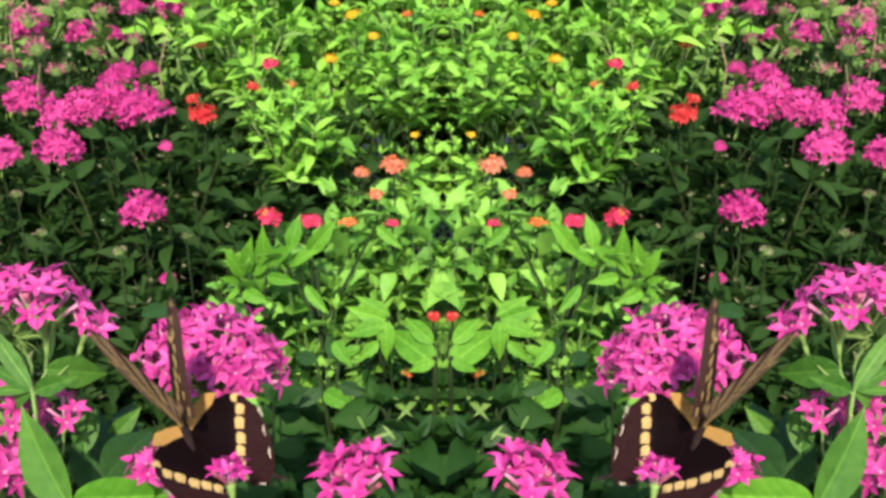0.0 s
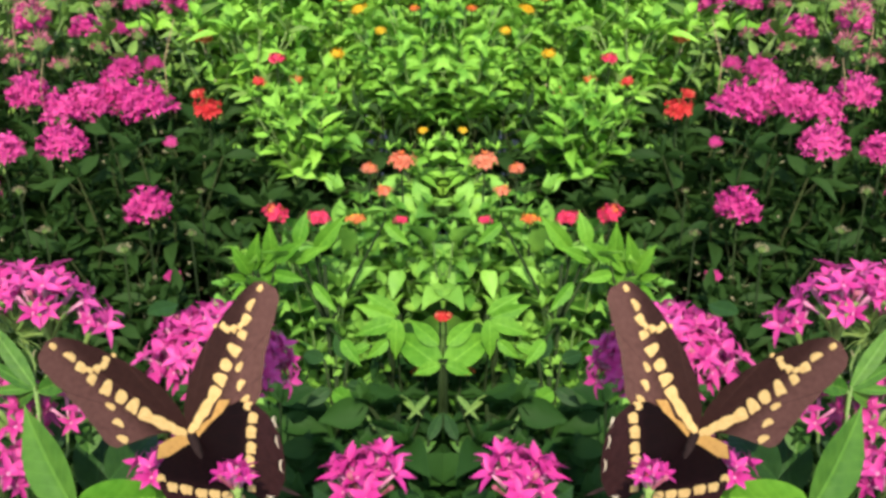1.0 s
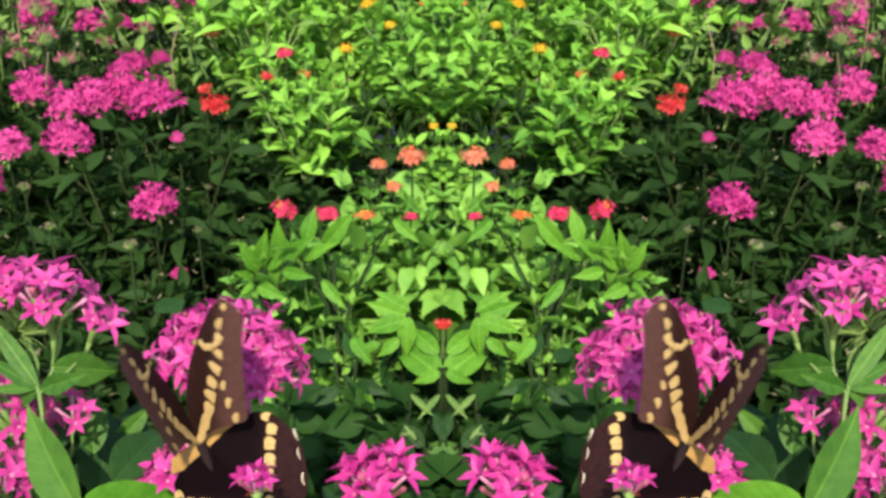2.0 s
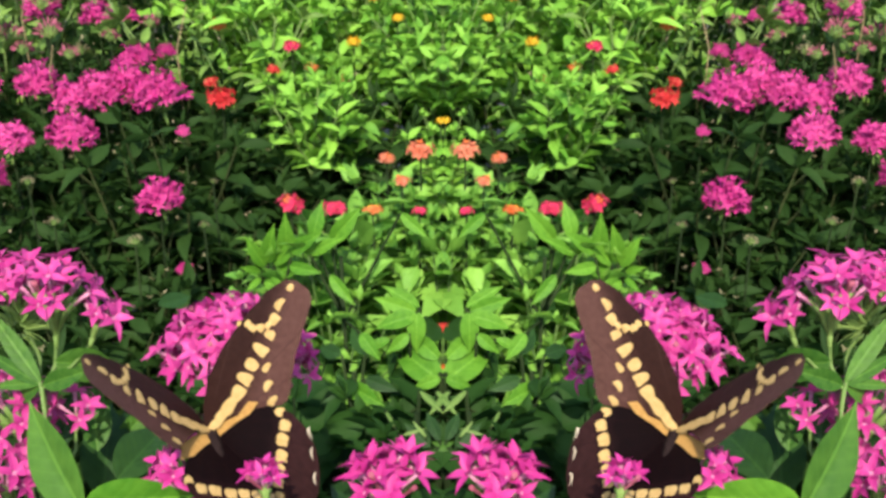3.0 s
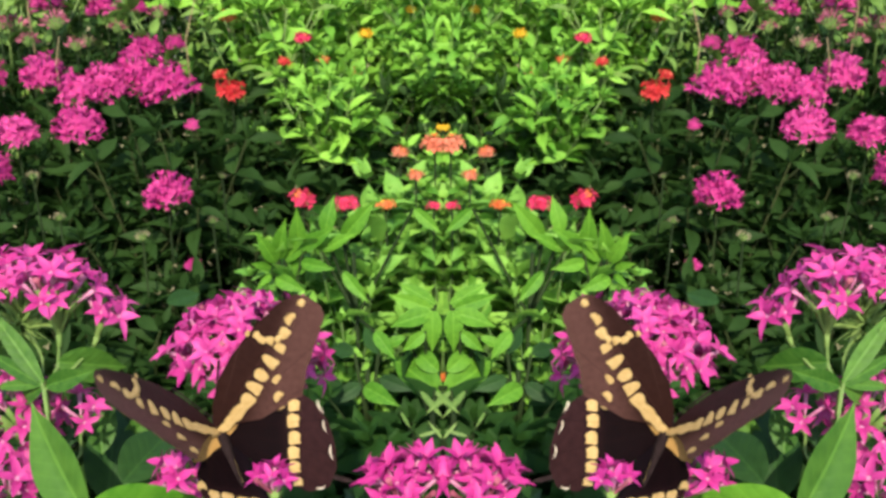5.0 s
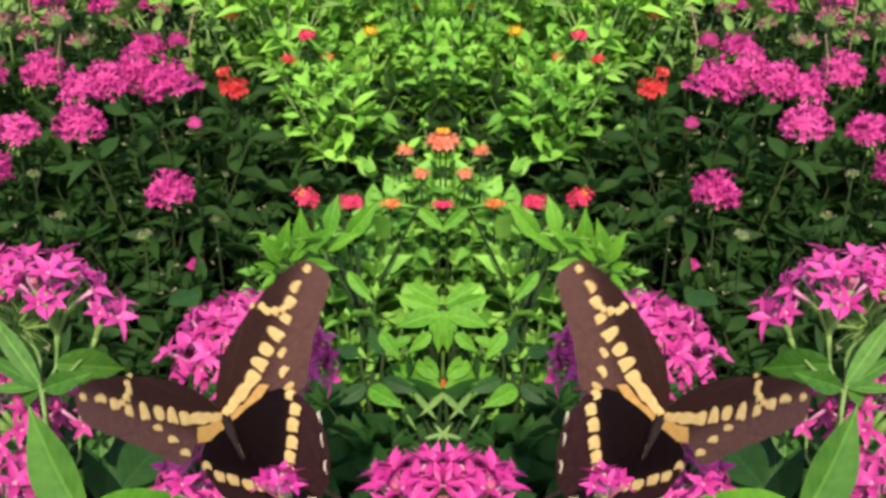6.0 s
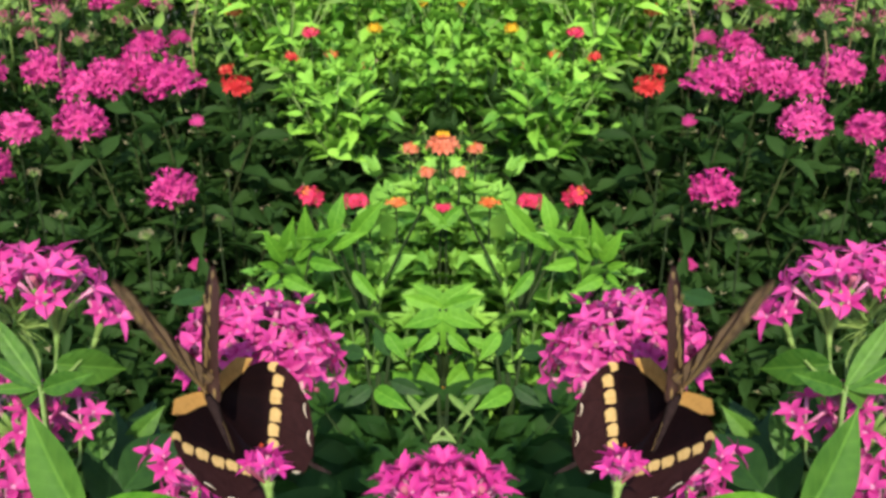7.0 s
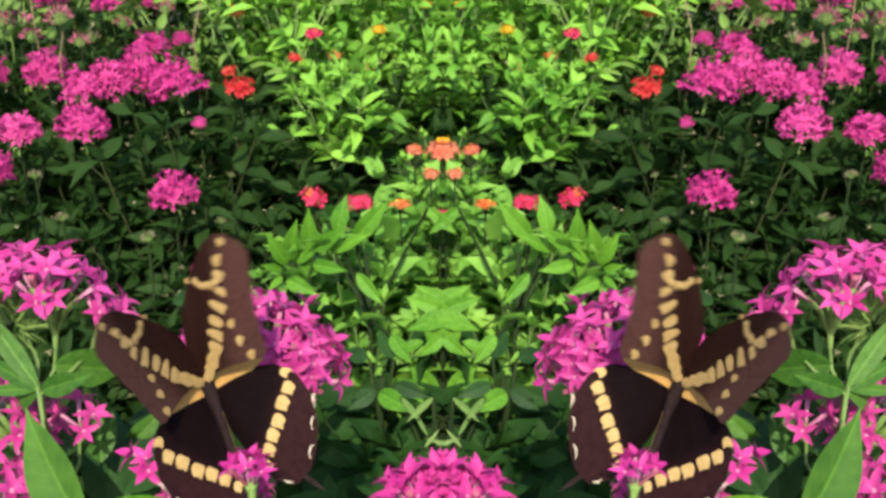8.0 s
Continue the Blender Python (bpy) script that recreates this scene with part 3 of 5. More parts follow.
for shade, heads in {
    "red": [(-0.0073, 0.735, 0.4976, 0.0062), (-0.204, 1.129, 0.582, 0.008)],
    "crimson": [(-0.191, 1.178, 0.596, 0.011), (-0.144, 0.830, 0.543, 0.0125), (-0.110, 0.829, 0.539, 0.012), (-0.043, 0.852, 0.529, 0.007)],
    "orange": [(-0.278, 1.221, 0.610, 0.011), (-0.165, 1.132, 0.583, 0.009), (-0.082, 0.861, 0.526, 0.009), (-0.043, 1.287, 0.632, 0.007), (-0.025, 0.695, 0.471, 0.005)],
    "salmon": [(-0.045, 0.937, 0.553, 0.0145), (-0.076, 0.954, 0.541, 0.009), (-0.060, 0.908, 0.536, 0.008), (-0.129, 1.106, 0.576, 0.009)],
    "yellow": [(-0.132, 1.252, 0.585, 0.010), (-0.116, 1.393, 0.613, 0.011), (-0.140, 1.398, 0.626, 0.009), (-0.028, 1.040, 0.553, 0.006), (-0.081, 1.237, 0.615, 0.008)],
}.items():
    flowering("fine" if shade == "yellow" else "bright", heads, LANTANA_FAR[shade], bloom, (LANTANA[0], LANTANA[1].format(shade), *LANTANA[2:]))


# ---- near pentas: every floret and leaf its own piece ----
def single_leaf_mesh(name, material, length, width, fold, droop, wave=0.1):
    """A broad leaf with side veins as gentle ripples."""
    bm = bmesh.new()
    n, k, rows = 14, 4, []
    for i in range(n + 1):
        s = i / n
        h = 0.5 * width * max(0.02, math.sin(math.pi * s ** 0.78) ** (0.8 + 0.45 * s))
        row = []
        for j in range(-k, k + 1):
            e = j / k
            z = -droop * length * s * s * 0.5 + fold * h * abs(e) - 0.25 * fold * h * e * e
            z += wave * 0.02 * width * math.sin(22 * s - 5 * abs(e)) * (0.3 + abs(e)) - (0.012 * width if j == 0 else 0)
            row.append(bm.verts.new((length * s, h * e, z)))
        rows.append(row)
    for a, b in zip(rows, rows[1:]):
        for j in range(2 * k):
            bm.faces.new((a[j], a[j + 1], b[j + 1], b[j])).smooth = True
    tube(bm, [(-0.012, 0, 0), (0.0, 0, -0.0006)], 0.0011, 0.0013, 5)
    return finish(name, bm, (material,))


# lit and dim are sunlit and shaded colour copies of the same leaf.
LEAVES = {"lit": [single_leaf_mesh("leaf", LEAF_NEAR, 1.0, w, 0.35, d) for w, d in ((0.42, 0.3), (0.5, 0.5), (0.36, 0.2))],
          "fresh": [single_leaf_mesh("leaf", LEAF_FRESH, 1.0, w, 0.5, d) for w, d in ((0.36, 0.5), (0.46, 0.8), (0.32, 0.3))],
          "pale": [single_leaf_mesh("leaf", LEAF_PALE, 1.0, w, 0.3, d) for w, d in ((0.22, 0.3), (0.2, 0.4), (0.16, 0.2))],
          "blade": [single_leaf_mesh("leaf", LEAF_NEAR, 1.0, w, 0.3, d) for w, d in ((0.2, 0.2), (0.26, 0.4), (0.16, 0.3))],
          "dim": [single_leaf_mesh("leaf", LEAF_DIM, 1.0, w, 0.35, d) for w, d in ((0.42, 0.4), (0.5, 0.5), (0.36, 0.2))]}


def near_head(thing, at, r, tilt, count, rng, flat=0.75, low=-0.05, rise=0.3, grow=0.8, shapes=FLORETS):
    """A close flower head: a green fork with stalked florets set round a dome."""
    bm = bmesh.new()
    spots = []
    for d, a in dome(count, flat, low):
        d = d + Vector([rng.uniform(-0.17, 0.17) for _ in range(3)])
        foot = d * max(0.002, r - 0.016 * grow) * rng.uniform(0.75, 1.0)
        tube(bm, [(0, 0, -0.6 * r), foot * 0.5 + Vector((0, 0, -0.15 * r)), foot], 0.0009, 0.0011, 4)
        spots.append((foot, Vector((d.x + rng.uniform(-0.25, 0.25), d.y + rng.uniform(-0.25, 0.25), d.z + rise))))
    tube(bm, [(0, 0, -0.85 * r), (0, 0, -0.5 * r)], 0.0009, 0.0013, 6)
    head = part("flower_head", finish("flower_head", bm, (CALYX,)), thing, Matrix.Translation(at) @ pose(0, 0, 0, *tilt))
    for i, (foot, out) in enumerate(spots):
        shape = BUD_MESH if i % 11 == 7 else rng.choice(shapes)
        part("bud" if shape == BUD_MESH else "floret", shape, head, aim(out, rng.uniform(0, 6), foot) @ Matrix.Scale(grow * rng.uniform(0.85, 1.15), 4))
    return head


def near_plant(base, heads, leaves, rng, label, spikes=(), shapes=FLORETS, stalk=STEM):
    """heads: place, radius, tilt, count; leaves: foot, tip, width choice, lit or dim, roll."""
    thing = tagged(new("pentas_plant"), label, "flower", "near pentas")
    base = Vector(base)
    for (place, r, tilt, count, fork, flat, grow, *loose) in heads:
        at, low = Vector(place) - base, Vector(fork) - base
        bm = bmesh.new()
        q = Euler([radians(a) for a in (*tilt, 0)][:3]).to_matrix()
        neck = at + q @ Vector((0, 0, -0.8 * r))
        tube(bm, [(0, 0, 0), low * 0.5 + Vector((0.004, 0.003, 0)), low, (low + neck) / 2 + Vector((0.002, 0, 0)), neck], 0.0009, 0.0006, 7)
        part("stem", finish("stem", bm, (stalk,)), thing)
        near_head(thing, at, r, (*tilt, 0), count, rng, flat, 0.3 if loose else -0.05, 0.55 if loose else 0.3, grow, shapes)
    for place, r in spikes:
        bm = bmesh.new()
        for d, a in dome(110, 0.8, -0.3):
            leaf(bm, along(d, d * 0.25 * r, rng.uniform(-2, 2)), r * rng.uniform(0.45, 0.95), r * 0.06, 0.3, rng.uniform(-0.4, 0.6))
        part("seed_head", finish("seed_head", bm, (CALYX,)), thing, Matrix.Translation(Vector(place) - base), "lime green bristly seed head")
    for foot, tip, shape, tone, roll in leaves:
        a, b = Vector(foot) - base, Vector(tip) - base
        size = (b - a).length
        part("leaf", LEAVES[tone][shape], thing, facing(b - a, a, radians(roll)) @ Matrix.Scale(size, 4))
    top = max(h[0][2] for h in heads)
    return thing, twin(thing, Matrix.Translation(base), top)


close = random.Random(11)
near_plant((-0.10, 0.50, 0), [((-0.108, 0.442, 0.610), 0.0352, (-12, 7), 190, (-0.108, 0.447, 0.569), 0.78, 0.70)],
    [((-0.158, 0.506, 0.608), (-0.145, 0.526, 0.605), 2, "dim", 0)],
    close, "pentas with a full domed pink flower head above the butterfly")
near_plant((-0.215, 0.44, 0), [
    ((-0.1992, 0.4430, 0.6391), 0.0218, (6, -12), 17, (-0.1842, 0.4207, 0.6125), 1.0, 0.77, True),
    ((-0.1779, 0.4324, 0.6413), 0.0229, (4, 8), 18, (-0.1832, 0.4207, 0.6104), 1.0, 0.77, True),
    ((-0.1640, 0.4398, 0.6306), 0.0138, (0, 22), 6, (-0.1832, 0.4196, 0.6104), 1.0, 0.75, True)],
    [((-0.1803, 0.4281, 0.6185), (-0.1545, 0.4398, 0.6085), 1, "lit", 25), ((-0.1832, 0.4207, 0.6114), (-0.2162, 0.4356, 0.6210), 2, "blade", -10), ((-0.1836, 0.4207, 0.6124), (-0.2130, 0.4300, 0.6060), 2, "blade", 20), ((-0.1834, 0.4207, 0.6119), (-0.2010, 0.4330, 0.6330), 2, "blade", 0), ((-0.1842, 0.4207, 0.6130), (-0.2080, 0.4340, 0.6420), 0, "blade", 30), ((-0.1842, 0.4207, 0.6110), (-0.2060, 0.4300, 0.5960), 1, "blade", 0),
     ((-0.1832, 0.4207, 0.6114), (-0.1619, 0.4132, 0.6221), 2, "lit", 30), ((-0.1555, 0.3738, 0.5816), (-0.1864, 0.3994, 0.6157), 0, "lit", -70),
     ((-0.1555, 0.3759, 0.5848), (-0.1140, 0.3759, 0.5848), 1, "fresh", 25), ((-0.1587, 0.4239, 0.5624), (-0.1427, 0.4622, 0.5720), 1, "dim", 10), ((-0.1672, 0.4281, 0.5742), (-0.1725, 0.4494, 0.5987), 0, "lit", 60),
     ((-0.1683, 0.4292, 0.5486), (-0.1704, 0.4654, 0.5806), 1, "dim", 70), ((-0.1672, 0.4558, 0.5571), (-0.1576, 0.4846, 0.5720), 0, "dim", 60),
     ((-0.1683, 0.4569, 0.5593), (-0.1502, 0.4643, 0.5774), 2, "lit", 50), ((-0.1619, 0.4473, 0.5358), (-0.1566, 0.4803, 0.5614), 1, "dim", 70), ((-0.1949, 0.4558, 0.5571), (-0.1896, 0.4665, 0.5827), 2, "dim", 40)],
    close, "pentas with loose open pink florets and broad green leaves", (((-0.2002, 0.4441, 0.6263), 0.017),))
near_plant((-0.235, 0.49, 0), [((-0.202, 0.433, 0.587), 0.023, (10, 0), 28, (-0.197, 0.423, 0.563), 0.8, 0.7), ((-0.173, 0.425, 0.594), 0.009, (0, 15), 5, (-0.178, 0.417, 0.573), 0.8, 0.7),
    ((-0.196, 0.397, 0.577), 0.014, (10, 0), 9, (-0.195, 0.390, 0.561), 0.8, 0.8)],
    [((-0.191, 0.423, 0.563), (-0.179, 0.438, 0.572), 2, "dim", 0)],
    close, "low pentas with small pink flower heads among its leaves")
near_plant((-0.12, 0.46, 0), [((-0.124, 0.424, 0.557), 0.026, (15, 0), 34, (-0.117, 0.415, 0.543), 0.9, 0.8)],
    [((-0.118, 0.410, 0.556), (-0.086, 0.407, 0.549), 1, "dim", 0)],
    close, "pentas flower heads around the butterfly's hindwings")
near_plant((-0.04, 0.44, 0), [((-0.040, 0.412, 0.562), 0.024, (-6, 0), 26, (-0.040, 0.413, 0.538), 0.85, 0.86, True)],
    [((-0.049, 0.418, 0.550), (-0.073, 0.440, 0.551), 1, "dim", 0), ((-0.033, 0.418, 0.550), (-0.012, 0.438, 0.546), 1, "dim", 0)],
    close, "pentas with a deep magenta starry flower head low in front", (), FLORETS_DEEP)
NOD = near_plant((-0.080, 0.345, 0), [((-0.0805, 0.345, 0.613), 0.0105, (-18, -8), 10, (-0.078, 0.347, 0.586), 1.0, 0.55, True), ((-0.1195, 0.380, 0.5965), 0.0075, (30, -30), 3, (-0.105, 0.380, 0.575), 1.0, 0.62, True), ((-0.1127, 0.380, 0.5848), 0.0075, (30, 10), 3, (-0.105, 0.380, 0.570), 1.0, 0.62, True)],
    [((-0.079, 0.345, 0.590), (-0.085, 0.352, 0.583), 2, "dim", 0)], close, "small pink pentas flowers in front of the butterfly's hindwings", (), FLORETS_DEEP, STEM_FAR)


def broad_plant(base, leaves, label):
    """A few broad leaves on short stalks that rise from one stem."""
    thing = tagged(new("broadleaf_plant"), label, "plant", "broadleaf plants")
    base = Vector(base)
    bm = bmesh.new()
    top = sum((Vector(f) for f, *_ in leaves), Vector()) / len(leaves) - base
    tube(bm, [(0, 0, 0), top * 0.5, top], 0.003, 0.0018, 6)
    for foot, *_ in leaves:
        tube(bm, [top * 0.9, Vector(foot) - base], 0.0015, 0.0012, 5)
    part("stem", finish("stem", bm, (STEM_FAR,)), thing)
    for foot, tip, shape, tone, roll in leaves:
        a, b = Vector(foot) - base, Vector(tip) - base
        part("leaf", LEAVES[tone][shape], thing, facing(b - a, a, radians(roll)) @ Matrix.Scale((b - a).length, 4))
    twin(thing, Matrix.Translation(base), top.z)


broad_plant((-0.05, 0.78, 0), [((-0.0385, 0.700, 0.5148), (-0.0641, 0.705, 0.5297), 2, "fresh", 20), ((-0.0406, 0.695, 0.5140), (-0.0713, 0.700, 0.5222), 2, "fresh", -30),
    ((-0.0402, 0.690, 0.5163), (-0.0409, 0.675, 0.4924), 1, "fresh", 0), ((-0.0411, 0.690, 0.5131), (-0.0671, 0.680, 0.5115), 1, "fresh", 30),
    ((-0.0456, 0.680, 0.5041), (-0.0594, 0.670, 0.4950), 1, "fresh", -30), ((-0.0585, 0.680, 0.5000), (-0.0773, 0.675, 0.4952), 0, "fresh", 40)], "bright broad leaves in the middle of the bed")
broad_plant((-0.155, 0.83, 0), [((-0.1622, 0.8, 0.5024), (-0.1711, 0.785, 0.5295), 0, "fresh", 20), ((-0.1601, 0.8, 0.5054), (-0.1533, 0.785, 0.541), 2, "fresh", -20), ((-0.1556, 0.8, 0.5044), (-0.1333, 0.785, 0.5333), 0, "fresh", -30), ((-0.1662, 0.8, 0.4974), (-0.1773, 0.785, 0.508), 2, "fresh", 0), ((-0.1542, 0.8, 0.4974), (-0.1319, 0.785, 0.5099), 1, "fresh", 20), ((-0.144, 0.8, 0.5124), (-0.1431, 0.785, 0.5467), 0, "fresh", 10),
    ((-0.1395, 0.79, 0.5176), (-0.1164, 0.775, 0.5412), 2, "fresh", -20), ((-0.1419, 0.79, 0.5068), (-0.1181, 0.775, 0.5084), 0, "fresh", 30), ((-0.1619, 0.79, 0.4943), (-0.1415, 0.775, 0.4912), 1, "fresh", 20), ((-0.164, 0.79, 0.4968), (-0.1729, 0.775, 0.4937), 2, "fresh", 10)], "bright pointed leaves on the shoulder of the lantana")
broad_plant((-0.006, 0.74, 0), [((-0.0047, 0.672, 0.4889), (-0.0412, 0.690, 0.5136), 1, "fresh", 20), ((-0.0067, 0.680, 0.5034), (-0.0283, 0.690, 0.5189), 1, "fresh", -20),
    ((-0.0055, 0.670, 0.4935), (-0.0247, 0.665, 0.4896), 1, "fresh", 20)], "bright broad leaves that meet in the middle of the bed")
broad_plant((-0.09, 0.76, 0), [((-0.1029, 0.730, 0.526), (-0.0855, 0.712, 0.5106), 2, "fresh", 50), ((-0.0779, 0.680, 0.5042), (-0.0658, 0.665, 0.4942), 1, "fresh", 0),
    ((-0.0563, 0.840, 0.5316), (-0.0343, 0.825, 0.5165), 2, "fresh", 30), ((-0.1246, 0.790, 0.5167), (-0.0993, 0.780, 0.5351), 2, "fresh", -30),
    ((-0.1092, 0.800, 0.5223), (-0.0865, 0.790, 0.5529), 0, "fresh", 40), ((-0.1226, 0.800, 0.5273), (-0.1167, 0.800, 0.554), 1, "fresh", 0)], "bright green pointed leaves on a tall shoot")
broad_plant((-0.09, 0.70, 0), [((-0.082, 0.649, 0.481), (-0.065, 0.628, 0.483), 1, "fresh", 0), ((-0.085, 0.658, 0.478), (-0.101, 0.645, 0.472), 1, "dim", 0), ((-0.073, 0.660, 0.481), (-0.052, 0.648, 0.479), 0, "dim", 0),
    ((-0.090, 0.675, 0.491), (-0.109, 0.686, 0.492), 1, "dim", 0), ((-0.074, 0.675, 0.491), (-0.086, 0.700, 0.501), 2, "dim", 0)], "broad leaves in shaded and fresh green low in the hollow")
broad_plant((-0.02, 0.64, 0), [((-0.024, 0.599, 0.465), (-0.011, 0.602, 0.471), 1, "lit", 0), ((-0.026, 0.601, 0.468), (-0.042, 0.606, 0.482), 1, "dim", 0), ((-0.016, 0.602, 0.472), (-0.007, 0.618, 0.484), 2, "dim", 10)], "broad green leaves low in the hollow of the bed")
broad_plant((-0.045, 0.67, 0), [((-0.036, 0.639, 0.484), (-0.021, 0.617, 0.481), 2, "pale", 0), ((-0.016, 0.639, 0.484), (-0.030, 0.616, 0.479), 2, "pale", 0), ((-0.057, 0.617, 0.482), (-0.051, 0.605, 0.478), 2, "pale", 0),
    ((-0.046, 0.603, 0.473), (-0.031, 0.604, 0.477), 2, "pale", 0), ((-0.031, 0.602, 0.472), (-0.040, 0.606, 0.482), 2, "pale", 0)], "thin pale leaves crossing low in the hollow")


def dry_stalk(points, label):
    """A thin dry stalk that stands among the flowers."""
    base = Vector((points[0][0], points[0][1] + 0.02, 0))
    bm = bmesh.new()
    tube(bm, [(0, 0, 0)] + [Vector(p) - base for p in points], 0.0009, 0.0006, 6)
    thing = tagged(new("dry_stalk", finish("dry_stalk", bm, (STRAW,))), label, "stalk", "dry stalks")
    twin(thing, Matrix.Translation(base), points[-1][2])


dry_stalk([(-0.297, 1.110, 0.608), (-0.292, 1.146, 0.644)], "thin straw-coloured dry stalk among the pentas")
dry_stalk([(-0.425, 1.101, 0.585), (-0.422, 1.111, 0.611)], "thin straw-coloured dry stalk among the pentas")
dry_stalk([(-0.486, 1.203, 0.624), (-0.483, 1.212, 0.647), (-0.467, 1.217, 0.659)], "bent brown dry stalk at the edge of the bed")
# More shade-coloured plants to darken the hollow.
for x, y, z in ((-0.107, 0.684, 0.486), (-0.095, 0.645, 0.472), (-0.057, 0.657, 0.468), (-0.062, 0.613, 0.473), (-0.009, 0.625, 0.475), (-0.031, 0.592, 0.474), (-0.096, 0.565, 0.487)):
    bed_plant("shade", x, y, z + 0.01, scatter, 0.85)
for x, y, z, size in ((-0.094, 0.722, 0.488, 0.5),):
    bed_plant("bright", x, y, z, scatter, size)
for x, y, z in ((-0.150, 0.805, 0.500),):
    bed_plant("clump", x, y, z, scatter, 0.42)


# ---- butterfly ----
SPAN = 0.070


def camber(a, p):
    return SPAN * (0.05 * a * (1 - a) - 0.25 * p * p)


def wing_sheet(lead, trail, depth, material, name, scallop=0.0):
    """A wing between its leading and trailing edge, along x from the root; depth shifts it along its normal."""
    bm = bmesh.new()
    la, lp = zip(*lead)
    ta, tp = zip(*trail)
    end, n, k, rows = la[-1], 28, 10, []
    for i in range(n + 1):
        a = end * (i / n) ** 0.9
        hi, lo = float(np.interp(a, la, lp)), float(np.interp(a, ta, tp))
        lo -= scallop * abs(math.sin(a * 24)) * min(1, max(0, (a - 0.32) * 4))
        hi += scallop * abs(math.sin(a * 24)) * min(1, max(0, (a - 0.55) * 6))
        row = []
        for j in range(k + 1):
            p = hi + (lo - hi) * j / k
            row.append(bm.verts.new((a * SPAN, p * SPAN, camber(a, p) + depth)))
        rows.append(row)
    for a, b in zip(rows, rows[1:]):
        for j in range(k):
            bm.faces.new((a[j], a[j + 1], b[j + 1], b[j])).smooth = True
    return finish(name, bm, (material,))


def spot(bm, a, p, ra, rp, turn, thick, slot=0, notch=0.0):
    """One pale scale patch that shows on both faces of the wing; notch: how far its outer side is bitten in."""
    rim = 18
    for side in (1, -1):
        ring = []
        for k in range(rim):
            t = 2 * math.pi * k / rim
            wob = 1 + 0.1 * math.sin(3 * t + a * 40)
            wob *= (abs(math.cos(t)) ** 3 + abs(math.sin(t)) ** 3) ** (-1 / 3)
            bite = 1 - notch * max(0, math.cos(t)) ** 8
            x, y = ra * math.cos(t) * wob * bite, rp * math.sin(t) * wob - 0.35 * rp * math.cos(t) ** 2
            u, v = a + x * math.cos(turn) - y * math.sin(turn), p + x * math.sin(turn) + y * math.cos(turn)
            ring.append(bm.verts.new((u * SPAN, v * SPAN, camber(u, v) + side * thick)))
        top = bm.verts.new((a * SPAN, p * SPAN, camber(a, p) + side * thick * 1.3))
        for k in range(rim):
            f = (ring[k], ring[(k + 1) % rim], top)
            bm.faces.new(f if side > 0 else f[::-1]).material_index = slot


def patch(bm, outline, thick):
    """A flat field of scales with the given outline on both faces of the wing."""
    for side in (1, -1):
        ring = [bm.verts.new((u * SPAN, v * SPAN, camber(u, v) + side * thick)) for u, v in outline]
        bm.faces.new(ring if side < 0 else ring[::-1])
    bmesh.ops.triangulate(bm, faces=bm.faces[:])


def crescent(bm, a, p, along_a, along_p, thick):
    """A thin pale bow on the wing's margin, from end to end along (along_a, along_p)."""
    for side in (1, -1):
        rows = []
        for k in range(7):
            t = k / 3 - 1
            u, v = a + along_a * t * 0.5, p + along_p * t * 0.5
            sag = 0.2 * (1 - t * t)
            wide = 0.05 * (1 - t * t) + 0.012
            row = []
            for w in (sag - wide, sag + wide):
                uu, vv = u - abs(along_p) * w, v + (along_a if along_p < 0 else -along_a) * w
                row.append(bm.verts.new((uu * SPAN, vv * SPAN, camber(uu, vv) + side * thick)))
            rows.append(row)
        for x, y in zip(rows, rows[1:]):
            bm.faces.new((x[0], x[1], y[1], y[0]))


FORE_LEAD = ((0, 0.015), (0.1, 0.09), (0.26, 0.15), (0.45, 0.172), (0.62, 0.165), (0.8, 0.14), (0.9, 0.118), (0.97, 0.08), (1, 0.03))
FORE_TRAIL = ((0, -0.015), (0.1, -0.06), (0.2, -0.13), (0.37, -0.29), (0.42, -0.285), (0.63, -0.19), (0.85, -0.125), (0.96, -0.095), (1, -0.04))
HIND_LEAD = ((0, 0.008), (0.18, 0.112), (0.378, 0.2), (0.522, 0.192), (0.648, 0.112), (0.72, 0), (0.756, -0.12))
HIND_TRAIL = ((0, -0.008), (0.09, -0.08), (0.288, -0.216), (0.405, -0.264), (0.54, -0.312), (0.697, -0.296), (0.756, -0.192))
FORE_SPOTS = ((0.952, 0.040, 0.022, 0.018), (0.840, 0.040, 0.038, 0.020), (0.754, 0.019, 0.034, 0.028), (0.706, 0.026, 0.026, 0.016), (0.669, 0.056, 0.024, 0.024), (0.642, 0.094, 0.020, 0.026),
              (0.647, 0.128, 0.022, 0.016), (0.618, 0.168, 0.014, 0.012), (0.667, -0.009, 0.026, 0.030), (0.566, -0.009, 0.032, 0.046), (0.464, -0.013, 0.034, 0.040), (0.375, -0.024, 0.036, 0.044),
              (0.281, -0.036, 0.048, 0.038), (0.190, -0.034, 0.062, 0.034), (0.100, -0.030, 0.062, 0.028), (0.040, -0.020, 0.045, 0.020))
FORE_ROW = ((0.498, -0.091, 0.032, 0.016), (0.414, -0.151, 0.036, 0.018), (0.351, -0.220, 0.036, 0.019))
HIND_SPOTS = ((0.452, 0.181, 0.030, 0.028), (0.505, 0.118, 0.042, 0.036), (0.503, 0.039, 0.044, 0.042), (0.512, -0.050, 0.044, 0.040), (0.505, -0.125, 0.042, 0.038), (0.507, -0.199, 0.042, 0.036), (0.521, -0.275, 0.036, 0.026))
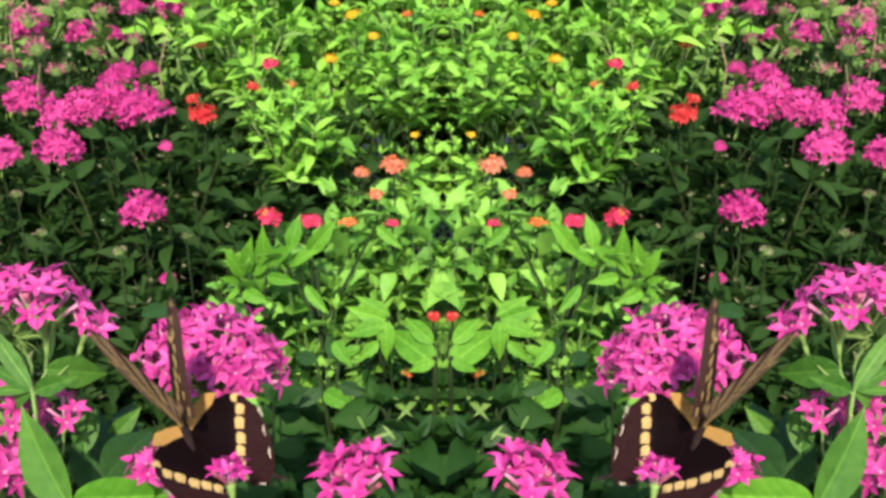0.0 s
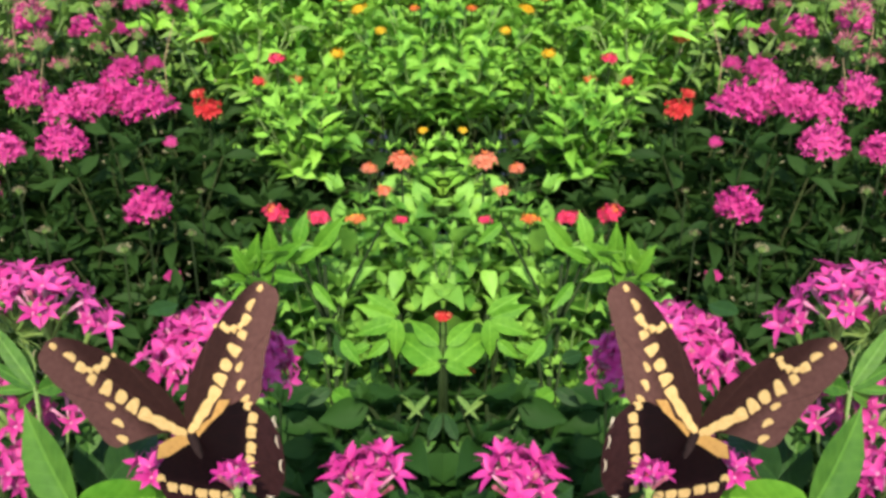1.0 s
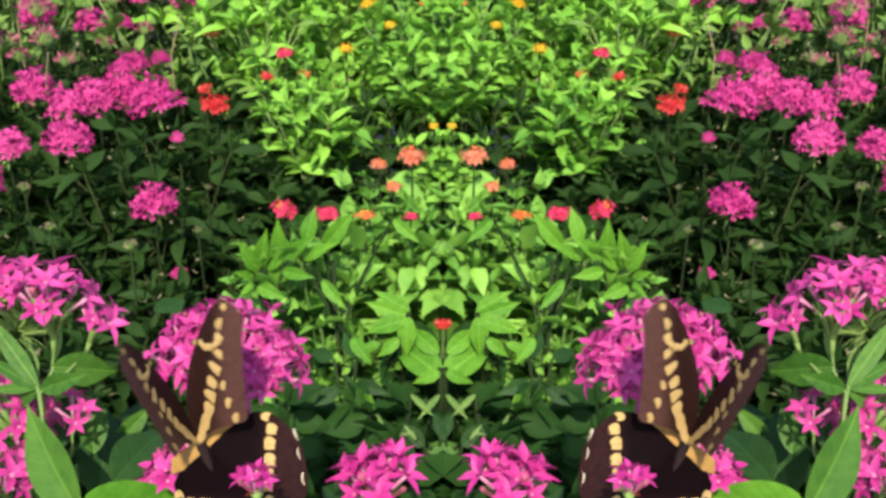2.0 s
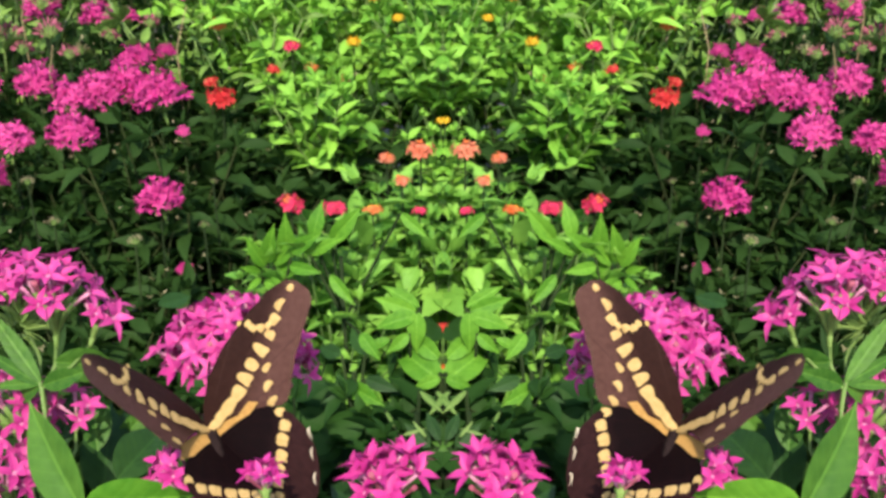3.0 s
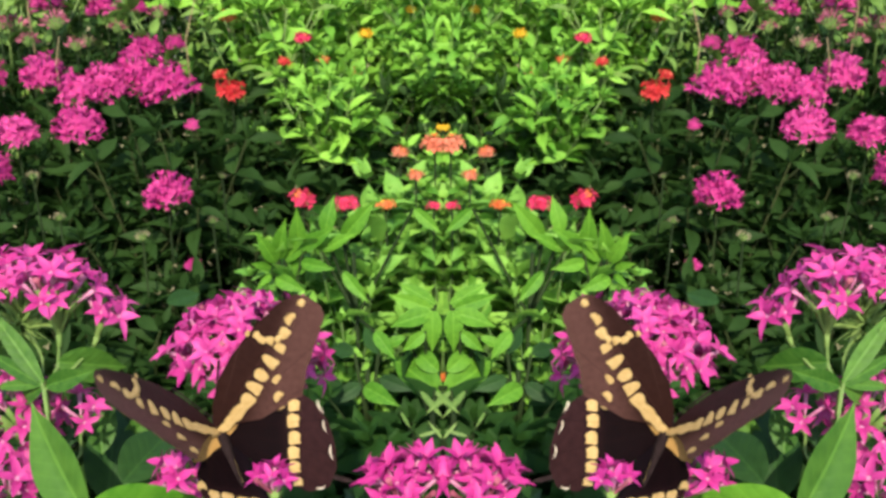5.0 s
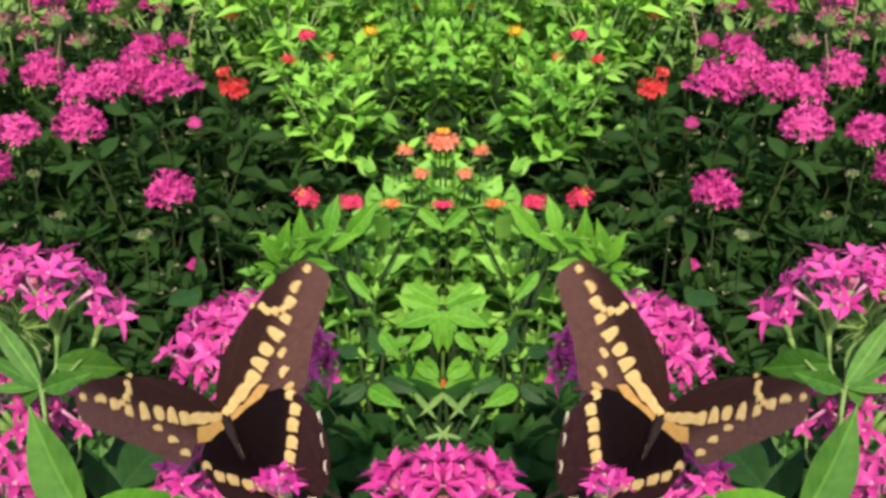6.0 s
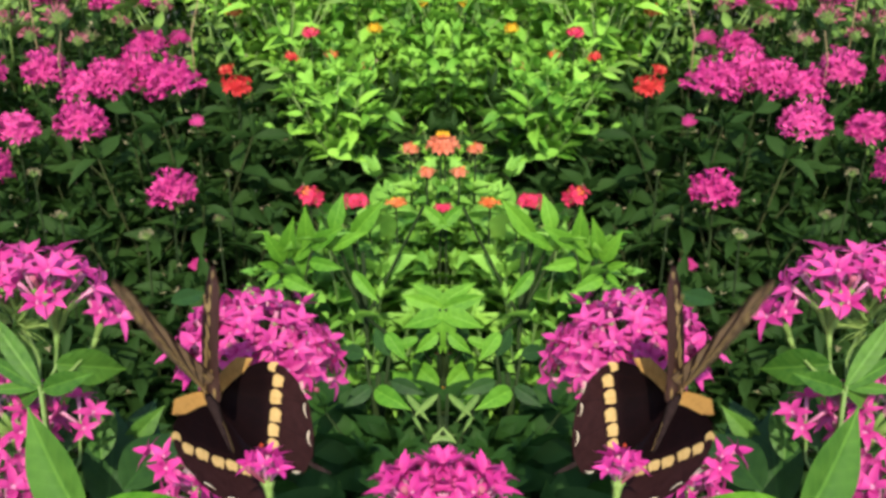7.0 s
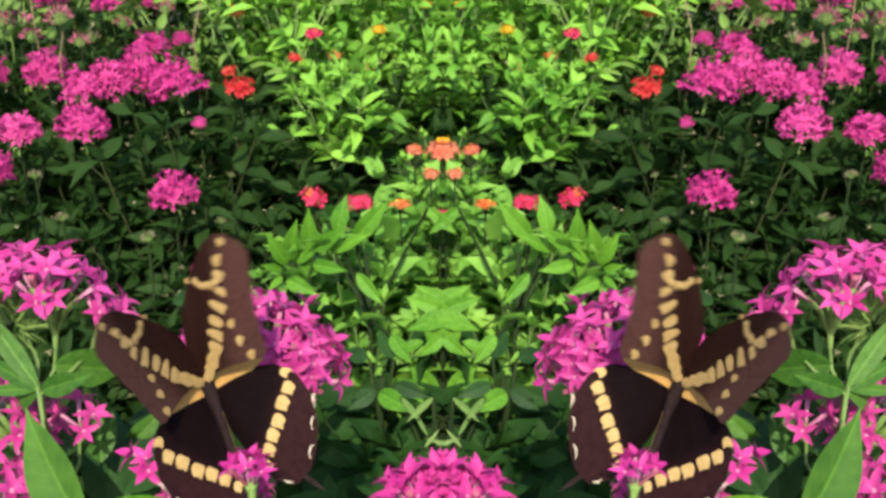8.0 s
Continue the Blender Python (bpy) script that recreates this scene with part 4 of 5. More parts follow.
HIND_RIM = ((0.578, 0.193, 0.05, -0.05), (0.662, 0.105, 0.035, -0.065), (0.700, 0.004, 0.02, -0.07), (0.738, -0.125, 0.01, -0.075), (0.742, -0.236, -0.045, -0.045), (0.656, -0.298, -0.06, -0.01))
HIND_PATCH = ((0.015, -0.03), (0.05, 0.045), (0.11, 0.115), (0.19, 0.19), (0.30, 0.20), (0.265, 0.13), (0.18, 0.06), (0.085, -0.035))


def wing(name, parent, lead, trail, spots, row, up, scallop):
    """up: +1 where the dark upper face looks along the wing's own normal, -1 where it looks against it."""
    hind = name == "hindwing"
    ob = part(name, wing_sheet(lead, trail, up * 0.0002, WING if hind else FOREWING, name, scallop), parent)
    part("underside", wing_sheet(lead, trail, -up * 0.0002, WING_UNDER, "underside", scallop), ob, Matrix.Scale(0.985, 4), "paler tan underside")
    for a, p, ra, rp in spots:
        bm = bmesh.new()
        spot(bm, a, p, ra, (0.84 if hind else 0.96) * rp, 0.0, 0.0005, 0, 0.45 if hind else 0.0)
        part("spot", finish("spot", bm, (CREAM,)), ob)
    for a, p, ra, rp in row:
        bm = bmesh.new()
        if hind:
            crescent(bm, a, p, ra, rp, 0.0005)
            part("margin_bow", finish("margin_bow", bm, (WHITE_EDGE,)), ob, label="pale bow on the wing's margin")
        else:
            spot(bm, a, p, ra, rp, 0.0, 0.00055)
            part("spot", finish("spot", bm, (CREAM,)), ob)
    if hind:
        bm = bmesh.new()
        patch(bm, HIND_PATCH, 0.0003)
        part("base_patch", finish("base_patch", bm, (TAN,)), ob, label="ochre patch at the wing's root")
    return ob


def butterfly():
    thing = tagged(new("swallowtail_butterfly"), "dark brown swallowtail butterfly with cream spot bands feeding on pink flowers", "butterfly", "butterflies")
    F = Vector((-0.42, 0.70, -0.58)).normalized()
    body = Matrix.Translation(F * -0.010 + Vector((0, 0, 0.0008))) @ F.to_track_quat("Z", "Y").to_matrix().to_4x4()
    bm = bmesh.new()
    rings = []
    for z, r in ((-0.034, 0.0004), (-0.030, 0.0009), (-0.022, 0.0014), (-0.012, 0.0016), (-0.006, 0.0016), (-0.002, 0.0022), (0.004, 0.0026), (0.009, 0.0022), (0.0115, 0.0014), (0.013, 0.0015), (0.0155, 0.0013), (0.0165, 0.0006)):
        rings.append([bm.verts.new(body @ Vector((r * math.cos(a), r * math.sin(a), z))) for a in [math.pi * k / 6 for k in range(12)]])
    for a, b in zip(rings, rings[1:]):
        for k in range(12):
            bm.faces.new((a[k], a[(k + 1) % 12], b[(k + 1) % 12], b[k])).smooth = True
    bm.faces.new(rings[0][::-1])
    bm.faces.new(rings[-1])
    part("body", finish("body", bm, (FUR,)), thing, label="furry dark body")
    for s in (-1, 1):
        bm = bmesh.new()
        tube(bm, [body @ Vector((r * 0.8 * s, 0.0, z)) for z, r in ((-0.031, 0.001), (-0.022, 0.0016), (-0.012, 0.0018), (-0.005, 0.0018))], 0.00015, 0.0002, 5)
        part("stripe", finish("stripe", bm, (CREAM,)), thing, label="pale stripe along the abdomen")
        bm = bmesh.new()
        tube(bm, [body @ Vector(c) for c in ((0.001 * s, 0, 0.016), (0.005 * s, 0.002, 0.024), (0.009 * s, 0.003, 0.032), (0.0105 * s, 0.003, 0.035))], 0.0002, 0.0005, 5)
        part("antenna", finish("antenna", bm, (FUR,)), thing)
        for k in range(3):
            bm = bmesh.new()
            tube(bm, [body @ Vector(c) for c in ((0.002 * s, -0.002, 0.002 + 0.003 * k), (0.006 * s, -0.007, 0.003 + 0.004 * k), (0.007 * s, -0.014, 0.004 + 0.005 * k))], 0.0004, 0.0002, 5)
            part("leg", finish("leg", bm, (FUR,)), thing)
    made = []
    for up in (-1, 1):
        fore = wing("forewing", thing, FORE_LEAD, FORE_TRAIL, FORE_SPOTS, FORE_ROW, up, 0.008)
        hind = wing("hindwing", thing, HIND_LEAD, HIND_TRAIL, HIND_SPOTS, HIND_RIM, up, 0.02)
        bm = bmesh.new()
        leaf(bm, along((0.98, -0.2, 0), (0.69 * SPAN, -0.24 * SPAN, camber(0.69, -0.24))), 0.013, 0.0018, 0.1, 0.2)
        part("tail", finish("tail", bm, (FUR,)), hind)
        bm = bmesh.new()
        spot(bm, 0.424, -0.217, 0.014, 0.010, 0.4, 0.0006)
        part("eyespot", finish("eyespot", bm, (EYE_RED,)), hind, label="small brick red eyespot")
        made += [fore, hind]
    return thing, made


fly, (fore_l, hind_l, fore_r, hind_r) = butterfly()
fly_twin = copy_thing(fly, pose(0, 0, 0))
fly_twin.scale = (-1, 1, 1)
twin_parts = dict(zip(fly.children_recursive, fly_twin.children_recursive))

# How the flowers of one side slide towards the middle: seconds, then for x a fixed share, one by x, one by y; for z a fixed share, one by y, one by z.
DRIFT = (
    (0, 0.0000, 0.0000, -0.0000, -0.0000, -0.0000, 0.0000),
    (0.5, 0.0024, 0.0011, 0.0016, -0.0010, 0.0001, 0.0020),
    (1, 0.0046, 0.0022, 0.0036, -0.0020, 0.0004, 0.0036),
    (1.5, 0.0061, 0.0036, 0.0071, -0.0031, 0.0007, 0.0056),
    (3, 0.0096, 0.0069, 0.0168, -0.0056, 0.0003, 0.0119),
    (3.5, 0.0107, 0.0080, 0.0194, -0.0065, 0.0001, 0.0144),
    (4, 0.0116, 0.0089, 0.0216, -0.0073, 0.0006, 0.0151),
    (4.5, 0.0130, 0.0099, 0.0237, -0.0083, 0.0012, 0.0160),
    (6, 0.0148, 0.0137, 0.0303, -0.0116, 0.0028, 0.0204),
    (6.5, 0.0166, 0.0147, 0.0311, -0.0124, 0.0025, 0.0225),
    (7, 0.0180, 0.0160, 0.0323, -0.0133, 0.0023, 0.0251),
    (7.5, 0.0187, 0.0171, 0.0334, -0.0139, 0.0014, 0.0282),
    (8, 0.0191, 0.0176, 0.0353, -0.0140, 0.0010, 0.0293),
)


def motions():
    """The two sides of the bed close towards the middle and sink where they meet; the butterflies feed and beat their forewings."""
    for thing, other, m, head in DRIFTERS:
        if thing is NOD[0]:
            continue
        p = Vector(head)
        rows = []
        for t, a, b, c, d, e, f in DRIFT:
            go = Vector((a + b * p.x + c * p.y, 0, d + e * p.y + f * p.z))
            over = p.x + go.x + 0.002
            if over > 0:
                go.x, go.z = -0.002 - p.x, go.z - over
            rows.append((t, Matrix.Translation(go) @ m))
        walk(thing, rows)
        walk(other, [(t, FLIP @ r @ FLIP) for t, r in rows])
    nod = [(t, pose(x, 0.345, z)) for t, x, z in (
        (0, -0.0805, 0), (0.5, -0.0783, 0.0002), (1, -0.0762, -0.0003), (1.5, -0.0715, -0.0009), (3, -0.0625, 0.0014), (3.5, -0.0615, 0.0039), (4, -0.0593, 0.0052),
        (4.5, -0.0584, 0.0031), (6, -0.0527, 0.003), (6.5, -0.0536, 0.0106), (7, -0.0551, 0.0121), (7.5, -0.0574, 0.0122), (8, -0.0592, 0.0138))]
    walk(NOD[0], nod)
    walk(NOD[1], [(t, FLIP @ m @ FLIP) for t, m in nod])
    flight = [
        (0, pose(-0.1108, 0.3941, 0.6109, 68, 0, 0)), (0.1, pose(-0.1131, 0.3949, 0.6127, 68, 0, 0)),
        (0.2, pose(-0.1112, 0.3945, 0.6120, 68, 0, 0)), (0.3, pose(-0.1109, 0.3942, 0.6112, 68, 0, 0)),
        (0.4, pose(-0.1084, 0.3941, 0.6110, 68, 0, 0)), (0.5, pose(-0.1102, 0.3938, 0.6103, 68, 0, 0)),
        (0.6, pose(-0.1083, 0.3942, 0.6114, 68, 0, 0)), (0.7, pose(-0.1084, 0.3939, 0.6106, 68, 0, 0)),
        (0.8, pose(-0.1059, 0.3935, 0.6098, 68, 0, 0)), (0.9, pose(-0.1056, 0.3932, 0.6091, 68, 0, 0)),
        (1, pose(-0.1052, 0.3932, 0.6092, 68, 0, 0)), (1.1, pose(-0.1031, 0.3928, 0.6082, 68, 0, 0)),
        (1.2, pose(-0.1021, 0.3920, 0.6062, 68, 0, 0)), (1.3, pose(-0.1010, 0.3922, 0.6067, 68, 0, 0)),
        (1.4, pose(-0.1000, 0.3921, 0.6066, 68, 0, 0)), (1.5, pose(-0.1015, 0.3920, 0.6066, 68, 0, 0)),
        (1.6, pose(-0.1008, 0.3919, 0.6062, 68, 0, 0)), (1.7, pose(-0.1021, 0.3915, 0.6054, 68, 0, 0)),
        (2, pose(-0.0989, 0.3918, 0.6064, 68, 0, 0)), (2.15, pose(-0.0980, 0.3920, 0.6070, 68, 0, 0)),
        (2.4, pose(-0.0965, 0.3923, 0.6079, 68, 0, 0)), (2.6, pose(-0.0950, 0.3924, 0.6082, 68, 0, 0)),
        (2.8, pose(-0.0936, 0.3926, 0.6090, 68, 0, 0)), (2.9, pose(-0.0924, 0.3931, 0.6101, 68, 0, 0)),
        (3, pose(-0.0927, 0.3932, 0.6107, 68, 0, 0)), (3.1, pose(-0.0939, 0.3936, 0.6118, 68, 0, 0)),
        (3.2, pose(-0.0921, 0.3937, 0.6120, 68, 0, 0)), (3.3, pose(-0.0924, 0.3941, 0.6130, 68, 0, 0)),
        (3.4, pose(-0.0931, 0.3941, 0.6132, 68, 0, 0)), (3.5, pose(-0.0928, 0.3944, 0.6138, 68, 0, 0)),
        (3.6, pose(-0.0933, 0.3943, 0.6138, 68, 0, 0)), (3.7, pose(-0.0928, 0.3943, 0.6137, 68, 0, 0)),
        (3.8, pose(-0.0938, 0.3936, 0.6123, 68, 0, 0)), (3.9, pose(-0.0932, 0.3938, 0.6127, 68, 0, 0)),
        (4, pose(-0.0918, 0.3942, 0.6135, 68, 0, 0)), (4.1, pose(-0.0909, 0.3937, 0.6123, 68, 0, 0)),
        (4.2, pose(-0.0908, 0.3926, 0.6097, 68, 0, 0)), (4.3, pose(-0.0903, 0.3920, 0.6084, 68, 0, 0)),
        (4.4, pose(-0.0894, 0.3918, 0.6081, 68, 0, 0)), (4.5, pose(-0.0885, 0.3913, 0.6068, 68, 0, 0)),
        (4.6, pose(-0.0879, 0.3922, 0.6086, 68, 0, 0)), (4.7, pose(-0.0872, 0.3927, 0.6100, 68, 0, 0)),
        (4.85, pose(-0.0861, 0.3931, 0.6108, 68, 0, 0)), (5, pose(-0.0854, 0.3933, 0.6115, 68, 0, 0)),
        (5.2, pose(-0.0846, 0.3938, 0.6125, 68, 0, 0)), (5.3, pose(-0.0841, 0.3939, 0.6130, 68, 0, 0)),
        (5.5, pose(-0.0829, 0.3941, 0.6135, 68, 0, 0)), (5.65, pose(-0.0817, 0.3941, 0.6135, 68, 0, 0)),
        (5.8, pose(-0.0796, 0.3941, 0.6133, 68, 0, 0)), (5.9, pose(-0.0819, 0.3955, 0.6169, 68, 0, 0)),
        (6, pose(-0.0822, 0.3962, 0.6186, 68, 0, 0)), (6.1, pose(-0.0808, 0.3962, 0.6186, 68, 0, 0)),
        (6.2, pose(-0.0794, 0.3971, 0.6208, 68, 0, 0)), (6.3, pose(-0.0817, 0.3971, 0.6208, 68, 0, 0)),
        (6.4, pose(-0.0840, 0.3980, 0.6230, 68, 0, 0)), (6.5, pose(-0.0858, 0.3980, 0.6230, 68, 0, 0)),
        (6.6, pose(-0.0849, 0.3983, 0.6236, 68, 0, 0)), (6.7, pose(-0.0846, 0.3986, 0.6242, 68, 0, 0)),
        (6.8, pose(-0.0862, 0.3992, 0.6256, 68, 0, 0)), (6.9, pose(-0.0867, 0.3994, 0.6262, 68, 0, 0)),
        (7, pose(-0.0859, 0.4000, 0.6276, 68, 0, 0)), (7.1, pose(-0.0853, 0.4003, 0.6282, 68, 0, 0)),
        (7.2, pose(-0.0865, 0.4004, 0.6284, 68, 0, 0)), (7.3, pose(-0.0873, 0.4005, 0.6286, 68, 0, 0)),
        (7.4, pose(-0.0871, 0.4009, 0.6296, 68, 0, 0)), (7.5, pose(-0.0861, 0.4008, 0.6295, 68, 0, 0)),
        (7.6, pose(-0.0856, 0.4014, 0.6306, 68, 0, 0)), (7.7, pose(-0.0860, 0.4012, 0.6302, 68, 0, 0)),
        (7.8, pose(-0.0845, 0.4016, 0.6311, 68, 0, 0)), (7.9, pose(-0.0839, 0.4022, 0.6327, 68, 0, 0)),
        (8, pose(-0.0848, 0.4022, 0.6328, 68, 0, 0)),
    ]
    walk(fly, flight)
    walk(fly_twin, [(t, FLIP @ m @ FLIP) for t, m in flight])
    beat = [
        (0, pose(0, 0, 0.0035, -51, -48, 114)), (0.1, pose(0, 0, 0.0035, -40, -71, 88)), (0.2, pose(0, 0, 0.0035, -100, -49, 146)),
        (0.3, pose(0, 0, 0.0035, -120, -42, 141)), (0.4, pose(0, 0, 0.0035, -126, -31, 136)), (0.5, pose(0, 0, 0.0035, -138, -28, 122)),
        (0.6, pose(0, 0, 0.0035, -87, -46, 105)), (0.7, pose(0, 0, 0.0035, -49, -45, 109)), (0.8, pose(0, 0, 0.0035, -56, -61, 101)),
        (0.9, pose(0, 0, 0.0035, -104, -38, 131)), (1, pose(0, 0, 0.0035, -147, -32, 141)), (1.1, pose(0, 0, 0.0035, -119, -39, 135)),
        (1.2, pose(0, 0, 0.0035, -121, -43, 124)), (1.3, pose(0, 0, 0.0035, -89, -49, 103)), (1.4, pose(0, 0, 0.0035, -43, -57, 106)),
        (1.5, pose(0, 0, 0.0035, -33, -70, 96)), (1.6, pose(0, 0, 0.0035, -96, -52, 136)), (1.7, pose(0, 0, 0.0035, -108, -49, 135)),
        (2, pose(0, 0, 0.0035, -94, -52, 110)), (2.15, pose(0, 0, 0.0035, -52, -52, 102)), (2.4, pose(0, 0, 0.0035, -104, -49, 131)),
        (2.6, pose(0, 0, 0.0035, -81, -52, 107)), (2.8, pose(0, 0, 0.0035, -37, -66, 100)), (2.9, pose(0, 0, 0.0035, -85, -57, 132)),
        (3, pose(0, 0, 0.0035, -104, -51, 135)), (3.1, pose(0, 0, 0.0035, -93, -55, 118)), (3.2, pose(0, 0, 0.0035, -70, -65, 100)),
        (3.3, pose(0, 0, 0.0035, -49, -49, 101)), (3.4, pose(0, 0, 0.0035, -54, -56, 108)), (3.5, pose(0, 0, 0.0035, -61, -69, 99)),
        (3.6, pose(0, 0, 0.0035, -91, -55, 124)), (3.7, pose(0, 0, 0.0035, -99, -54, 127)), (3.8, pose(0, 0, 0.0035, -101, -52, 113)),
        (3.9, pose(0, 0, 0.0035, -90, -59, 92)), (4, pose(0, 0, 0.0035, -39, -55, 100)), (4.1, pose(0, 0, 0.0035, -38, -69, 94)),
        (4.2, pose(0, 0, 0.0035, -69, -64, 114)), (4.3, pose(0, 0, 0.0035, -89, -58, 128)), (4.4, pose(0, 0, 0.0035, -95, -62, 116)),
        (4.5, pose(0, 0, 0.0035, -117, -60, 104)), (4.6, pose(0, 0, 0.0035, -33, -62, 88)), (4.7, pose(0, 0, 0.0035, -31, -65, 73)),
        (4.85, pose(0, 0, 0.0035, -77, -67, 117)), (5, pose(0, 0, 0.0035, -102, -58, 136)), (5.2, pose(0, 0, 0.0035, -80, -56, 103)),
        (5.3, pose(0, 0, 0.0035, -74, -56, 104)), (5.5, pose(0, 0, 0.0035, -102, -58, 139)), (5.65, pose(0, 0, 0.0035, -70, -61, 104)),
        (5.8, pose(0, 0, 0.0035, -70, -69, 128)), (5.9, pose(0, 0, 0.0035, -100, -61, 149)), (6, pose(0, 0, 0.0035, -137, -60, 159)),
        (6.1, pose(0, 0, 0.0035, -111, -58, 138)), (6.2, pose(0, 0, 0.0035, -91, -62, 120)), (6.3, pose(0, 0, 0.0035, -47, -62, 105)),
        (6.4, pose(0, 0, 0.0035, -71, -69, 131)), (6.5, pose(0, 0, 0.0035, -122, -53, 160)), (6.6, pose(0, 0, 0.0035, -129, -49, 161)),
        (6.7, pose(0, 0, 0.0035, -131, -49, 150)), (6.8, pose(0, 0, 0.0035, -122, -51, 126)), (6.9, pose(0, 0, 0.0035, -86, -64, 93)),
        (7, pose(0, 0, 0.0035, -52, -52, 109)), (7.1, pose(0, 0, 0.0035, -38, -72, 99)), (7.2, pose(0, 0, 0.0035, -107, -52, 138)),
        (7.3, pose(0, 0, 0.0035, -120, -50, 140)), (7.4, pose(0, 0, 0.0035, -110, -57, 125)), (7.5, pose(0, 0, 0.0035, -15, -78, 89)),
        (7.6, pose(0, 0, 0.0035, -51, -70, 130)), (7.7, pose(0, 0, 0.0035, -102, -56, 153)), (7.8, pose(0, 0, 0.0035, -120, -48, 158)),
        (7.9, pose(0, 0, 0.0035, -120, -55, 149)), (8, pose(0, 0, 0.0035, -127, -66, 129)),
    ]
    walk(fore_l, beat)
    walk(twin_parts[fore_l], beat)
    beat = [
        (0, pose(0, 0, 0.0035, -57, -39, 81)), (0.1, pose(0, 0, 0.0035, -51, -34, 64)), (0.2, pose(0, 0, 0.0035, -10, -16, 60)),
        (0.3, pose(0, 0, 0.0035, 9, -18, 62)), (0.4, pose(0, 0, 0.0035, -7, -26, 68)), (0.5, pose(0, 0, 0.0035, -13, -19, 76)),
        (0.6, pose(0, 0, 0.0035, -38, -39, 85)), (0.7, pose(0, 0, 0.0035, -59, -43, 79)), (0.8, pose(0, 0, 0.0035, -57, -34, 68)),
        (0.9, pose(0, 0, 0.0035, -37, -23, 61)), (1, pose(0, 0, 0.0035, -15, -5, 60)), (1.1, pose(0, 0, 0.0035, 7, -17, 59)),
        (1.2, pose(0, 0, 0.0035, 10, -26, 67)), (1.3, pose(0, 0, 0.0035, -16, -34, 81)), (1.4, pose(0, 0, 0.0035, -35, -45, 76)),
        (1.5, pose(0, 0, 0.0035, -50, -31, 58)), (1.6, pose(0, 0, 0.0035, -13, -18, 53)), (1.7, pose(0, 0, 0.0035, 5, -9, 52)),
        (2, pose(0, 0, 0.0035, -25, -30, 70)), (2.15, pose(0, 0, 0.0035, -50, -40, 78)), (2.4, pose(0, 0, 0.0035, 5, -17, 55)),
        (2.6, pose(0, 0, 0.0035, -32, -35, 75)), (2.8, pose(0, 0, 0.0035, -40, -31, 54)), (2.9, pose(0, 0, 0.0035, -13, -20, 55)),
        (3, pose(0, 0, 0.0035, -0, -10, 56)), (3.1, pose(0, 0, 0.0035, -10, -25, 62)), (3.2, pose(0, 0, 0.0035, -16, -37, 81)),
        (3.3, pose(0, 0, 0.0035, -43, -40, 83)), (3.4, pose(0, 0, 0.0035, -35, -35, 76)), (3.5, pose(0, 0, 0.0035, -22, -27, 74)),
        (3.6, pose(0, 0, 0.0035, -14, -26, 74)), (3.7, pose(0, 0, 0.0035, 11, -24, 71)), (3.8, pose(0, 0, 0.0035, 12, -29, 70)),
        (3.9, pose(0, 0, 0.0035, -16, -40, 77)), (4, pose(0, 0, 0.0035, -41, -40, 75)), (4.1, pose(0, 0, 0.0035, -33, -37, 68)),
        (4.2, pose(0, 0, 0.0035, -23, -27, 61)), (4.3, pose(0, 0, 0.0035, 7, -22, 58)), (4.4, pose(0, 0, 0.0035, -9, -31, 63)),
        (4.5, pose(0, 0, 0.0035, 4, -33, 70)), (4.6, pose(0, 0, 0.0035, -10, -56, 59)), (4.7, pose(0, 0, 0.0035, -38, -61, 53)),
        (4.85, pose(0, 0, 0.0035, -20, -43, 50)), (5, pose(0, 0, 0.0035, 5, -23, 52)), (5.2, pose(0, 0, 0.0035, -39, -39, 78)),
        (5.3, pose(0, 0, 0.0035, -38, -43, 75)), (5.5, pose(0, 0, 0.0035, 4, -23, 52)), (5.65, pose(0, 0, 0.0035, -32, -45, 70)),
        (5.8, pose(0, 0, 0.0035, -18, -33, 42)), (5.9, pose(0, 0, 0.0035, 3, -20, 50)), (6, pose(0, 0, 0.0035, 1, -16, 55)),
        (6.1, pose(0, 0, 0.0035, 9, -23, 70)), (6.2, pose(0, 0, 0.0035, -11, -38, 83)), (6.3, pose(0, 0, 0.0035, -52, -49, 77)),
        (6.4, pose(0, 0, 0.0035, -38, -40, 54)), (6.5, pose(0, 0, 0.0035, -19, -10, 46)), (6.6, pose(0, 0, 0.0035, 5, -14, 53)),
        (6.7, pose(0, 0, 0.0035, 8, -21, 60)), (6.8, pose(0, 0, 0.0035, 11, -30, 68)), (6.9, pose(0, 0, 0.0035, -20, -42, 79)),
        (7, pose(0, 0, 0.0035, -58, -49, 70)), (7.1, pose(0, 0, 0.0035, -49, -42, 58)), (7.2, pose(0, 0, 0.0035, -12, -26, 51)),
        (7.3, pose(0, 0, 0.0035, 7, -28, 53)), (7.4, pose(0, 0, 0.0035, -18, -41, 66)), (7.5, pose(0, 0, 0.0035, -61, -44, 78)),
        (7.6, pose(0, 0, 0.0035, -55, -39, 60)), (7.7, pose(0, 0, 0.0035, -20, -14, 52)), (7.8, pose(0, 0, 0.0035, 5, -2, 52)),
        (7.9, pose(0, 0, 0.0035, 8, -24, 58)), (8, pose(0, 0, 0.0035, -9, -40, 70)),
    ]
    walk(fore_r, beat)
    walk(twin_parts[fore_r], beat)
